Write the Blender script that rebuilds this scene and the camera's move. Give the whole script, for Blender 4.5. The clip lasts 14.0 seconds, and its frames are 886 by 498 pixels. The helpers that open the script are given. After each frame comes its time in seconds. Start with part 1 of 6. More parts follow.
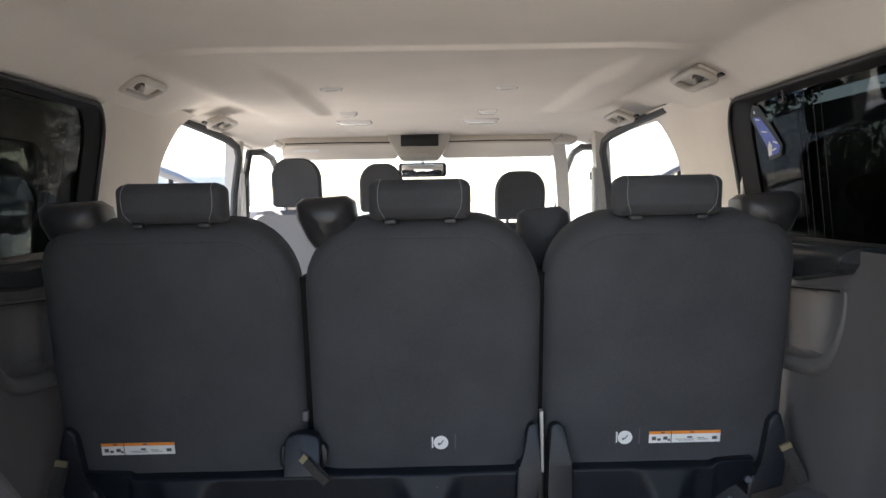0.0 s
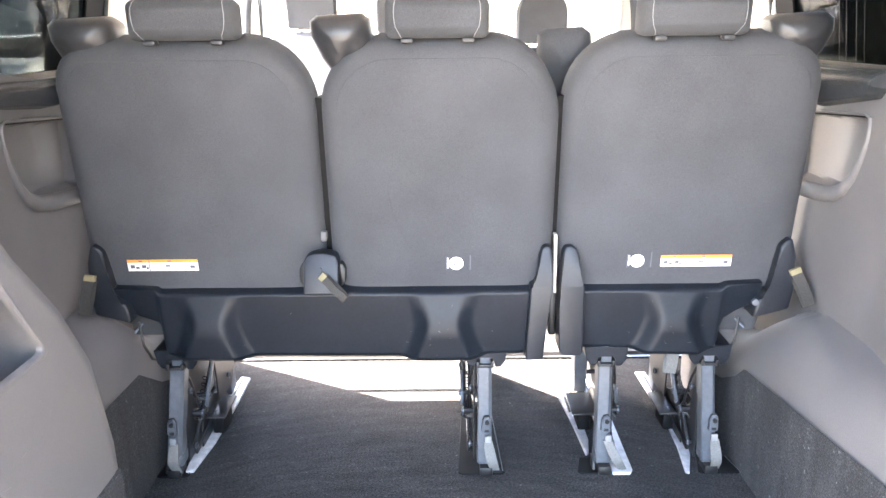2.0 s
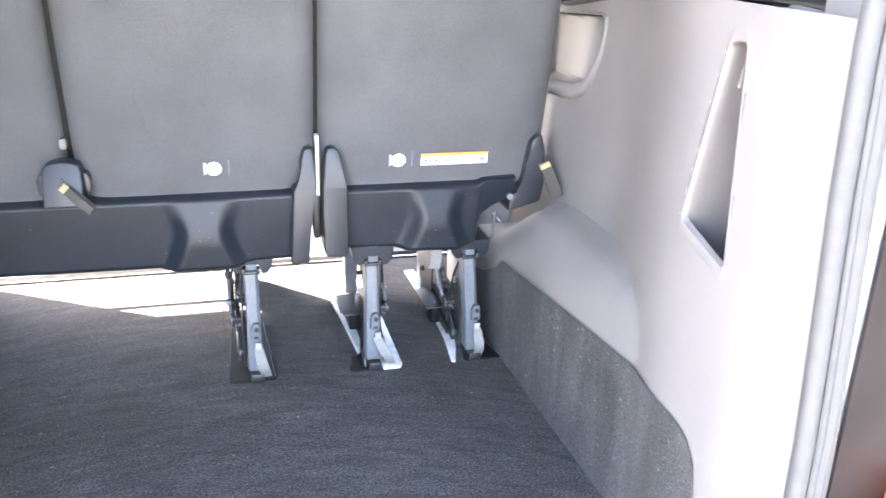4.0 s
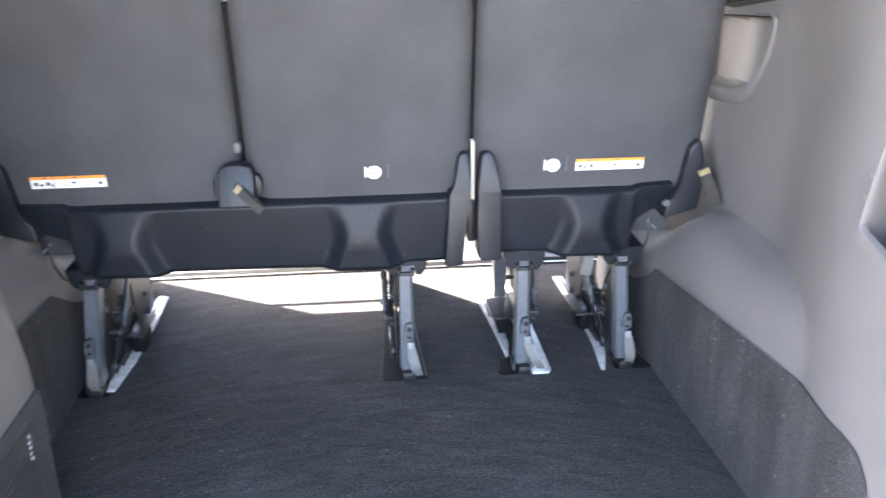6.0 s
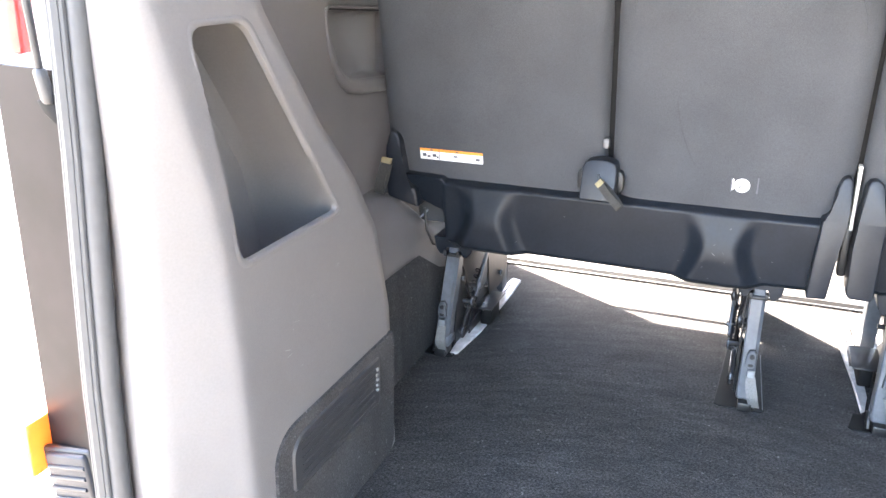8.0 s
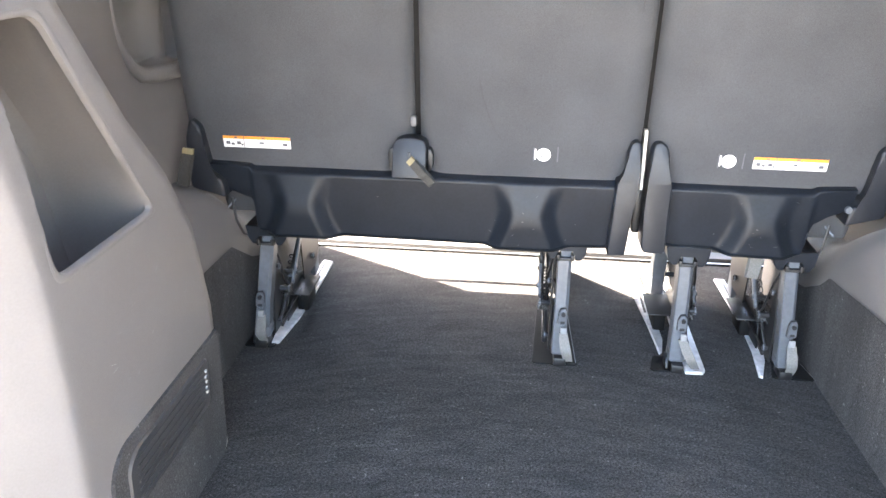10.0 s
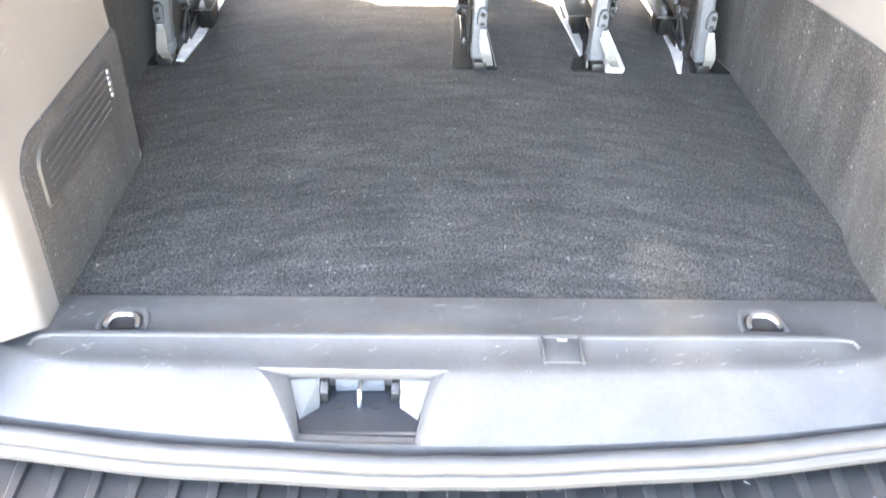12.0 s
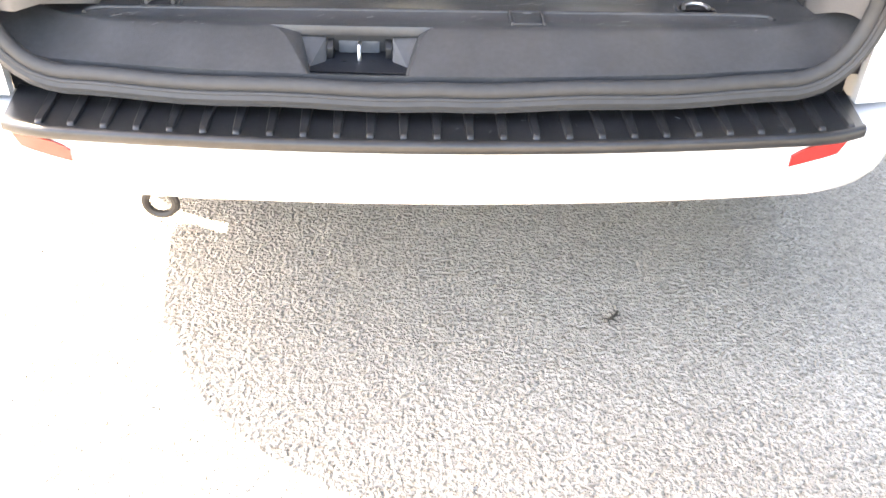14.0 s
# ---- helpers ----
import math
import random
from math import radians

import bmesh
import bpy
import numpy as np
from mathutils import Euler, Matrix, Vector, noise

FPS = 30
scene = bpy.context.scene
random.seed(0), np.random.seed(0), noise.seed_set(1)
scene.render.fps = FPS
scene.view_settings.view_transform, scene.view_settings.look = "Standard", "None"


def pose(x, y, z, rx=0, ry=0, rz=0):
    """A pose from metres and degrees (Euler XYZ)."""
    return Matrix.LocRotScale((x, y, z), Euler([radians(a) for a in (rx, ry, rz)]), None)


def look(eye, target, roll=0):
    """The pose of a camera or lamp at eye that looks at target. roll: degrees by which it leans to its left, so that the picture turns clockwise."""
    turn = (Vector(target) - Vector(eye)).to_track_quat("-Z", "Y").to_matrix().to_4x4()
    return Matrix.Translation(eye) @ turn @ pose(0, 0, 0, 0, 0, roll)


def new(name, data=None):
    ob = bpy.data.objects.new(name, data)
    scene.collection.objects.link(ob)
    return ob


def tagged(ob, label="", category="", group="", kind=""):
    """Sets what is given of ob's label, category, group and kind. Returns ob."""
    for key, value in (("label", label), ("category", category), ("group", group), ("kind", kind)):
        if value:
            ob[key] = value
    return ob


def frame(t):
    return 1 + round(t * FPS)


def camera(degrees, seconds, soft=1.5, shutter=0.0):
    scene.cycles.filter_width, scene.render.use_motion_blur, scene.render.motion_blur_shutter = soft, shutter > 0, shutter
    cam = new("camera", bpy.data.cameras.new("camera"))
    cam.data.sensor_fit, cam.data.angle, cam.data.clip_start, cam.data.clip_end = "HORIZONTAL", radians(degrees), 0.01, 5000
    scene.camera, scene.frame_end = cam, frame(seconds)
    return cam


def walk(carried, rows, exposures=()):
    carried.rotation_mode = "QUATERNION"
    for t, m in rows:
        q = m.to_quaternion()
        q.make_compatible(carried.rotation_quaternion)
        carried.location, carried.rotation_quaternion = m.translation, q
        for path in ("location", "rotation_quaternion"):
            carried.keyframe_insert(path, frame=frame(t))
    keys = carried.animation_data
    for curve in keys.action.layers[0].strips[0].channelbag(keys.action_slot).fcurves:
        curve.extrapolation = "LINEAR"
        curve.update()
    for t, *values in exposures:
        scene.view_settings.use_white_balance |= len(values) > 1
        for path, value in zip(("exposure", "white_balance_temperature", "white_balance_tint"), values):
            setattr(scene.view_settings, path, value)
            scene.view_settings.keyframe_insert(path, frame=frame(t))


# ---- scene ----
cam = camera(54.9, 14.0, shutter=0.2)
PATH = [
    (0, (-0.013, 0.16, 1.578), (0.028, 2.156, 1.462), -1.0),
    (0.5, (-0.014, 0.162, 1.582), (0.005, 2.146, 1.333), -1.0),
    (1, (-0.011, 0.167, 1.573), (-0.012, 2.105, 1.079), -0.8),
    (1.5, (-0.011, 0.161, 1.566), (-0.012, 2.096, 1.058), -0.6),
    (2, (-0.01, 0.158, 1.563), (-0.017, 2.093, 1.057), -0.6),
    (2.5, (-0.009, 0.169, 1.564), (-0.024, 2.076, 0.96), -0.5),
    (3, (-0.009, 0.167, 1.551), (-0.028, 2.036, 0.839), -0.4),
    (3.5, (-0.001, 0.173, 1.542), (0.156, 2.037, 0.832), 1.1),
    (3.7, (0.016, 0.164, 1.547), (0.323, 2.009, 0.84), 1.4),
    (4.15, (0.024, 0.16, 1.548), (0.5897, 1.9433, 0.8411), 1.6),
    (4.65, (0.03, 0.156, 1.55), (0.6939, 1.9038, 0.8398), 1.2),
    (5.15, (0.028, 0.158, 1.555), (0.6854, 1.9069, 0.8415), 0.6),
    (5.5, (0.021, 0.164, 1.56), (0.5673, 1.9508, 0.8465), 0.1),
    (5.8, (0.01, 0.169, 1.561), (0.349, 2.007, 0.849), -0.3),
    (6, (-0.007, 0.152, 1.546), (0.167, 2.02, 0.853), -0.6),
    (6.5, (-0.021, 0.14, 1.508), (-0.238, 2.02, 0.86), -1.3),
    (7, (-0.001, 0.141, 1.51), (-0.553, 1.95, 0.859), -0.8),
    (7.5, (0.015, 0.146, 1.508), (-0.629, 1.921, 0.85), 0.3),
    (8, (0.024, 0.132, 1.514), (-0.629, 1.903, 0.854), 0.9),
    (8.5, (0.018, 0.111, 1.528), (-0.528, 1.917, 0.867), 1.2),
    (8.7, (0.026, 0.107, 1.535), (-0.39, 1.947, 0.87), 1.5),
    (10.8, (-0.063, 0.162, 1.51), (-0.15, 1.98, 0.679), 1.2),
    (11, (-0.054, 0.172, 1.5), (-0.095, 1.946, 0.579), 1.4),
    (11.5, (-0.046, 0.177, 1.477), (-0.025, 1.904, 0.469), 1.6),
    (12, (-0.05, 0.102, 1.395), (0.0, 1.715, 0.213), 1.6),
    (12.5, (-0.012, 0.01, 1.328), (0.045, 1.578, 0.088), 1.5),
    (13, (-0.02, -0.095, 1.254), (0.05, 1.469, 0.01), 1.6),
    (13.5, (-0.045, -0.222, 1.201), (0.025, 1.338, -0.048), 1.7),
    (14, (-0.045, -0.383, 1.144), (0.028, 1.21, -0.063), 1.8),
]
EXPOSURES = [(0, 2.5, 6650, 12), (0.5, 2.8, 6650, 13), (1, 3.65, 7000, 14), (1.5, 4.9, 7100, 15), (3, 5.65, 7130, 16), (3.6, 5.7, 7050, 16), (6, 4.88, 6780, 15), (7.5, 5.35, 7050, 14), (8.5, 5.2, 7180, 14),
             (11, 5.4, 7600, 14), (11.5, 5.72, 7850, 14), (12, 6.2, 8500, 13), (12.5, 6.25, 8400, 13), (13, 5.5, 8650, 13), (13.4, 5.0, 8700, 14), (14, 4.15, 8900, 16)]
walk(cam, [(t, look(eye, target, roll)) for t, eye, target, roll in PATH], EXPOSURES)

# ---- light ----
SUN_EL, SUN_AZ = 41.0, 59.0   # degrees above the horizon; degrees from straight ahead towards the left
world = bpy.data.worlds.new("world")
scene.world = world
world.use_nodes = True
wn = world.node_tree.nodes
sky = wn.new("ShaderNodeTexSky")
sky.sky_type, sky.sun_disc = "NISHITA", False
sky.sun_elevation, sky.sun_rotation = radians(SUN_EL), radians(-SUN_AZ)
sky.dust_density, sky.air_density = 1.6, 0.9
world.node_tree.links.new(sky.outputs[0], wn["Background"].inputs[0])
wn["Background"].inputs[1].default_value = 0.15
sun = new("sun", bpy.data.lights.new("sun", "SUN"))
sun.data.energy, sun.data.angle, sun.data.color = 5.0, radians(0.6), (1.0, 0.95, 0.88)
sun.matrix_world = look((-6, 3.5, 8), (-6 + math.sin(radians(SUN_AZ)) * math.cos(radians(SUN_EL)),
                                       3.5 - math.cos(radians(SUN_AZ)) * math.cos(radians(SUN_EL)), 8 - math.sin(radians(SUN_EL))))


# ---- materials ----
def material(name, color, rough=0.5, metal=0.0, var=0.15, scale=40.0, bump=0.0, bump_scale=300.0, spec=0.5, coat=0.0,
             stains=0.0, stain_scale=4.0, sheen=0.0, dist=0.001):
    """A principled material whose colour varies at two scales, with fine relief."""
    m = bpy.data.materials.new(name)
    m.use_nodes = True
    nt = m.node_tree
    n, ln = nt.nodes, nt.links
    p = n["Principled BSDF"]
    p.inputs["Roughness"].default_value = rough
    p.inputs["Metallic"].default_value = metal
    p.inputs["Specular IOR Level"].default_value = spec
    p.inputs["Coat Weight"].default_value = coat
    p.inputs["Coat Roughness"].default_value = 0.06
    p.inputs["Sheen Weight"].default_value = sheen
    tc = n.new("ShaderNodeTexCoord")
    fine = n.new("ShaderNodeTexNoise")
    fine.inputs["Scale"].default_value, fine.inputs["Detail"].default_value = scale, 6
    broad = n.new("ShaderNodeTexNoise")
    broad.inputs["Scale"].default_value, broad.inputs["Detail"].default_value = stain_scale, 4
    for t in (fine, broad):
        ln.new(tc.outputs["Object"], t.inputs["Vector"])
    ramp = n.new("ShaderNodeMapRange")
    ramp.inputs["From Min"].default_value, ramp.inputs["From Max"].default_value = 0.3, 0.7
    ramp.inputs["To Min"].default_value, ramp.inputs["To Max"].default_value = 1 - var, 1 + var
    ln.new(fine.outputs["Fac"], ramp.inputs["Value"])
    ramp2 = n.new("ShaderNodeMapRange")
    ramp2.inputs["From Min"].default_value, ramp2.inputs["From Max"].default_value = 0.3, 0.7
    ramp2.inputs["To Min"].default_value, ramp2.inputs["To Max"].default_value = 1 - stains, 1 + stains
    ln.new(broad.outputs["Fac"], ramp2.inputs["Value"])
    mul = n.new("ShaderNodeMath")
    mul.operation = "MULTIPLY"
    ln.new(ramp.outputs[0], mul.inputs[0])
    ln.new(ramp2.outputs[0], mul.inputs[1])
    mix = n.new("ShaderNodeVectorMath")
    mix.operation = "SCALE"
    mix.inputs[0].default_value = color
    ln.new(mul.outputs[0], mix.inputs["Scale"])
    ln.new(mix.outputs[0], p.inputs["Base Color"])
    if bump:
        bt = n.new("ShaderNodeTexNoise")
        bt.inputs["Scale"].default_value, bt.inputs["Detail"].default_value = bump_scale, 3
        ln.new(tc.outputs["Object"], bt.inputs["Vector"])
        b = n.new("ShaderNodeBump")
        b.inputs["Strength"].default_value, b.inputs["Distance"].default_value = bump, dist
        ln.new(bt.outputs["Fac"], b.inputs["Height"])
        ln.new(b.outputs[0], p.inputs["Normal"])
    return m


def lens_material(name, color, rough=0.1, glow=0.0):
    m = material(name, color, rough, var=0.05, coat=0.6)
    p = m.node_tree.nodes["Principled BSDF"]
    p.inputs["Transmission Weight"].default_value = 0.25
    return m


def glass_material(name, color, mix):
    """Thin tinted pane: mostly see-through, with a real reflection."""
    m = bpy.data.materials.new(name)
    m.use_nodes = True
    n, ln = m.node_tree.nodes, m.node_tree.links
    n.remove(n["Principled BSDF"])
    tr, gl, lw, pw, ms = (n.new("ShaderNodeBsdfTransparent"), n.new("ShaderNodeBsdfGlossy"),
                          n.new("ShaderNodeLayerWeight"), n.new("ShaderNodeMath"), n.new("ShaderNodeMixShader"))
    tr.inputs[0].default_value = (*color, 1)
    gl.inputs["Roughness"].default_value = 0.02
    gl.inputs[0].default_value = (mix, mix, mix, 1)
    lw.inputs["Blend"].default_value = 0.5
    pw.operation = "POWER"
    pw.inputs[1].default_value = 6.0
    add = n.new("ShaderNodeMath")
    add.operation, add.inputs[1].default_value = "ADD", 0.02
    ln.new(lw.outputs["Facing"], pw.inputs[0])
    ln.new(pw.outputs[0], add.inputs[0])
    ln.new(add.outputs[0], ms.inputs[0])
    ln.new(tr.outputs[0], ms.inputs[1])
    ln.new(gl.outputs[0], ms.inputs[2])
    ln.new(ms.outputs[0], n["Material Output"].inputs[0])
    return m


def carpet_material(name, color, streak=0.25, grain=(150.0, 2.2), wave=(7.0, 26.0, 7.0), relief=1.0, bend=0.0):
    """Needle felt: coarse fibres, lighter lint and long faint streaks across the pile."""
    m = material(name, color, 0.95, var=0.5, scale=420.0, bump=relief, bump_scale=260.0, spec=0.12, stains=0.2, stain_scale=5.0, sheen=0.04, dist=0.003)
    nt = m.node_tree
    n, ln = nt.nodes, nt.links
    p = n["Principled BSDF"]
    tc = next(x for x in n if x.type == "TEX_COORD")
    tone = p.inputs["Base Color"].links[0].from_socket

    if bend:   # the brushed streaks run in shallow arcs across the floor
        sep, sq, mul, bent = n.new("ShaderNodeSeparateXYZ"), n.new("ShaderNodeMath"), n.new("ShaderNodeMath"), n.new("ShaderNodeCombineXYZ")
        sq.operation, mul.operation = "MULTIPLY", "MULTIPLY_ADD"
        ln.new(tc.outputs["Object"], sep.inputs[0])
        ln.new(sep.outputs[0], sq.inputs[0])
        ln.new(sep.outputs[0], sq.inputs[1])
        ln.new(sq.outputs[0], mul.inputs[0])
        mul.inputs[1].default_value = bend
        ln.new(sep.outputs[1], mul.inputs[2])
        for k, socket in enumerate((sep.outputs[0], mul.outputs[0], sep.outputs[2])):
            ln.new(socket, bent.inputs[k])

    def layer(scale, stretch, lo, hi, to_lo, to_hi, detail):
        mp = n.new("ShaderNodeMapping")
        mp.inputs["Scale"].default_value = stretch
        ln.new(bent.outputs[0] if bend and scale == 1.0 else tc.outputs["Object"], mp.inputs[0])
        nz = n.new("ShaderNodeTexNoise")
        nz.inputs["Scale"].default_value, nz.inputs["Detail"].default_value, nz.inputs["Distortion"].default_value = scale, detail, 0.6
        ln.new(mp.outputs[0], nz.inputs["Vector"])
        mr = n.new("ShaderNodeMapRange")
        for key, v in (("From Min", lo), ("From Max", hi), ("To Min", to_lo), ("To Max", to_hi)):
            mr.inputs[key].default_value = v
        ln.new(nz.outputs["Fac"], mr.inputs["Value"])
        return mr.outputs[0]

    def scaled(vec, fac):
        s = n.new("ShaderNodeVectorMath")
        s.operation = "SCALE"
        ln.new(vec, s.inputs[0])
        ln.new(fac, s.inputs["Scale"])
        return s.outputs[0]

    tone = scaled(tone, layer(grain[0], (1, 1, 1), 0.36, 0.66, 0.45, grain[1], 3))
    tone = scaled(tone, layer(1.0, wave, 0.35, 0.68, 1 - streak, 1 + 1.2 * streak, 4))
    tone = scaled(tone, layer(110.0, (1, 1, 1), 0.66, 0.74, 1.0, 2.8, 2))
    ln.new(tone, p.inputs["Base Color"])
    return m


def asphalt_material():
    """Worn asphalt: pale stone chips in a grey binder, with small dark pits between them."""
    m = material("asphalt", (0.416, 0.383, 0.334), 0.85, var=0.12, scale=420, stains=0.14, stain_scale=1.2)
    nt = m.node_tree
    n, ln = nt.nodes, nt.links
    p = n["Principled BSDF"]
    tc = next(x for x in n if x.type == "TEX_COORD")
    chips = n.new("ShaderNodeTexVoronoi")
    chips.inputs["Scale"].default_value = 95.0
    pits = n.new("ShaderNodeTexNoise")
    pits.inputs["Scale"].default_value, pits.inputs["Detail"].default_value, pits.inputs["Distortion"].default_value = 118.0, 2.2, 0.3
    for t in (chips, pits):
        ln.new(tc.outputs["Object"], t.inputs["Vector"])
    sep = n.new("ShaderNodeSeparateColor")
    ln.new(chips.outputs["Color"], sep.inputs[0])

    def ranged(socket, lo, hi, to_lo, to_hi):
        r = n.new("ShaderNodeMapRange")
        for key, v in (("From Min", lo), ("From Max", hi), ("To Min", to_lo), ("To Max", to_hi)):
            r.inputs[key].default_value = v
        ln.new(socket, r.inputs["Value"])
        return r.outputs[0]

    tone = ranged(sep.outputs[0], 0, 1, 0.84, 1.18)
    hole = ranged(pits.outputs["Fac"], 0.55, 0.68, 1.0, 0.60)
    col = p.inputs["Base Color"].links[0].from_socket
    for fac in (tone, hole):
        sc = n.new("ShaderNodeVectorMath")
        sc.operation = "SCALE"
        ln.new(col, sc.inputs[0])
        ln.new(fac, sc.inputs["Scale"])
        col = sc.outputs[0]
    ln.new(col, p.inputs["Base Color"])
    add = n.new("ShaderNodeMath")
    add.operation = "ADD"
    ln.new(hole, add.inputs[0])
    ln.new(ranged(pits.outputs["Fac"], 0.3, 0.7, 1.6, 0.0), add.inputs[1])
    b = n.new("ShaderNodeBump")
    b.inputs["Strength"].default_value, b.inputs["Distance"].default_value = 1.0, 0.008
    ln.new(add.outputs[0], b.inputs["Height"])
    ln.new(b.outputs[0], p.inputs["Normal"])
    return m


M_FABRIC = material("seat_fabric", (0.0572, 0.059, 0.0632), 0.9, var=0.22, scale=700, bump=0.5, bump_scale=900, spec=0.12, sheen=0.05,
                    stains=0.12, stain_scale=7)
M_GREYCLOTH = material("grey_seat_cloth", (0.22, 0.22, 0.23), 0.9, var=0.15, scale=500, bump=0.4, bump_scale=800, spec=0.2)
M_LEATHER = material("arm_vinyl", (0.022, 0.022, 0.024), 0.36, var=0.12, scale=200, bump=0.25, bump_scale=700, spec=0.5)
M_SCUFF = material("pale_scuff", (0.2, 0.2, 0.2), 0.6)
M_STITCH = material("stitching", (0.22, 0.22, 0.22), 0.8)
M_SHELL = material("seat_shell_plastic", (0.0092, 0.0119, 0.0165), 0.38, var=0.15, scale=160, bump=0.3, bump_scale=1200, spec=0.22,
                   stains=0.15, stain_scale=14)
M_COVER = material("hinge_cover_plastic", (0.0125, 0.0145, 0.019), 0.42, var=0.12, scale=160, bump=0.25, bump_scale=1200, spec=0.35, stains=0.12, stain_scale=14)
M_BLACK = material("black_plastic", (0.008, 0.008, 0.009), 0.45, var=0.15, bump=0.15, bump_scale=900)
M_SILL = material("sill_plastic", (0.050, 0.051, 0.054), 0.36, var=0.1, scale=120, bump=0.5, bump_scale=650, stains=0.16, stain_scale=12, spec=0.42)
M_FRIT = material("black_glass_edge", (0.0105, 0.0088, 0.0078), 0.3, var=0.05, spec=0.12)
M_LEDGE = material("ledge_plastic", (0.024, 0.026, 0.028), 0.24, var=0.12, bump=0.15, bump_scale=900)
M_RUBBER = material("rubber_seal", (0.040, 0.041, 0.043), 0.6, var=0.08, scale=60, spec=0.35)
M_TRIM = material("grey_trim_plastic", (0.118, 0.112, 0.110), 0.55, var=0.05, scale=300, bump=0.25, bump_scale=1100, spec=0.35,
                  stains=0.06, stain_scale=5)
M_TRIMD = material("dark_trim_plastic", (0.032, 0.032, 0.034), 0.45, var=0.1, scale=300, bump=0.2, bump_scale=1000, stains=0.1)
M_LINER = material("headliner_cloth", (0.77, 0.72, 0.655), 0.95, var=0.04, scale=500, bump=0.2, bump_scale=900, spec=0.1, stains=0.05,
                   stain_scale=3)
M_HANDLE = material("grab_handle_plastic", (0.5, 0.47, 0.42), 0.45, var=0.04)
M_VINYL = material("grey_floor_vinyl", (0.085, 0.082, 0.08), 0.6, var=0.1, scale=200, bump=0.2, bump_scale=400, stains=0.12, stain_scale=6)
M_CARPET = carpet_material("load_floor_carpet", (0.0252, 0.0246, 0.0245), 0.24, (230.0, 1.85), (10.0, 36.0, 10.0), 1.0, 0.45)
M_FELT = carpet_material("side_felt", (0.0375, 0.0370, 0.0380), 0.24, (300.0, 1.15), (14.0, 14.0, 4.0), 0.35)
M_STEEL = material("grey_painted_steel", (0.095, 0.103, 0.116), 0.36, metal=0.1, var=0.12, scale=90, stains=0.12, stain_scale=20)
M_GALV = material("galvanised_steel", (0.5, 0.5, 0.51), 0.5, metal=0.35, var=0.18, scale=60, stains=0.25, stain_scale=18)
M_BRIGHT = material("bare_steel", (0.6, 0.6, 0.6), 0.32, metal=1.0, var=0.15, scale=90, stains=0.2, stain_scale=25)
M_DARKMETAL = material("oiled_dark_metal", (0.03, 0.03, 0.032), 0.4, metal=0.6, var=0.2)
M_WEB = material("woven_strap", (0.046, 0.044, 0.041), 0.8, var=0.3, scale=500, bump=0.5, bump_scale=800, spec=0.1)
M_PULL = material("pale_webbing", (0.15, 0.146, 0.138), 0.7, var=0.25, scale=500, bump=0.5, bump_scale=800, spec=0.2)
M_SOCKET = material("socket_plastic", (0.006, 0.006, 0.0065), 0.6, var=0.15, spec=0.12)
M_TAB = material("tan_tab", (0.21, 0.17, 0.09), 0.7)
M_WHITE = material("white_paint", (0.82, 0.82, 0.82), 0.25, var=0.02, scale=20, coat=0.8, stains=0.02)
M_PAD = material("bumper_pad_plastic", (0.021, 0.0215, 0.023), 0.32, var=0.12, scale=90, bump=0.2, bump_scale=800, stains=0.3,
                 stain_scale=10)
M_RED = lens_material("red_lens", (0.5, 0.02, 0.016))
M_AMBER = lens_material("amber_lens", (0.85, 0.22, 0.03))
M_SMOKE = material("dark_lamp_side", (0.0078, 0.0058, 0.0064), 0.5, var=0.3, scale=12, stains=0.3, spec=0.12)
M_LABEL = material("label_white", (0.8, 0.8, 0.78), 0.45, var=0.03)
M_ORANGE = material("label_orange", (0.85, 0.28, 0.04), 0.45, var=0.03)
M_INK = material("label_ink", (0.08, 0.08, 0.09), 0.6)
M_BLUE = material("sticker_blue", (0.08, 0.13, 0.55), 0.4)
M_GLASS = glass_material("clear_glass", (0.92, 0.94, 0.93), 0.6)
M_SHADE = glass_material("lightly_tinted_glass", (0.66, 0.68, 0.67), 0.5)
M_TINT = glass_material("tinted_glass", (0.168, 0.174, 0.168), 0.35)
M_MIRROR = material("mirror_glass", (0.85, 0.85, 0.85), 0.03, metal=1.0, var=0.0)
M_ASPHALT = asphalt_material()
M_PLASTER = material("plastered_wall", (0.5, 0.5, 0.49), 0.8, var=0.06, scale=3, stains=0.15, stain_scale=0.8)
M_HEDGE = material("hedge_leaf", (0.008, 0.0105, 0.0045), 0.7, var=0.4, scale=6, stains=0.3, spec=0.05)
M_LEAF = material("leaf_green", (0.036, 0.056, 0.02), 0.6, var=0.4, scale=6, stains=0.3)
M_BARK = material("bark", (0.12, 0.09, 0.06), 0.9, var=0.4, scale=20, bump=0.6, bump_scale=30, dist=0.02)
M_DEAD = material("dead_twig", (0.022, 0.019, 0.016), 0.9, var=0.3, scale=60)
M_TYRE = material("tyre_rubber", (0.02, 0.02, 0.02), 0.8)
M_DIFF = material("lamp_diffuser", (0.88, 0.87, 0.85), 0.14, var=0.02, spec=0.75)
M_PORCELAIN = material("grey_paint", (0.2, 0.205, 0.21), 0.3, coat=0.6, var=0.03)

F = 0.60   # height of the load floor over the ground


# ---- mesh helpers ----
def thing(name, base, label, category, group="", kind=""):
    e = new(name)
    e.location = base
    e.empty_display_size = 0.05
    return tagged(e, label, category, group, kind)


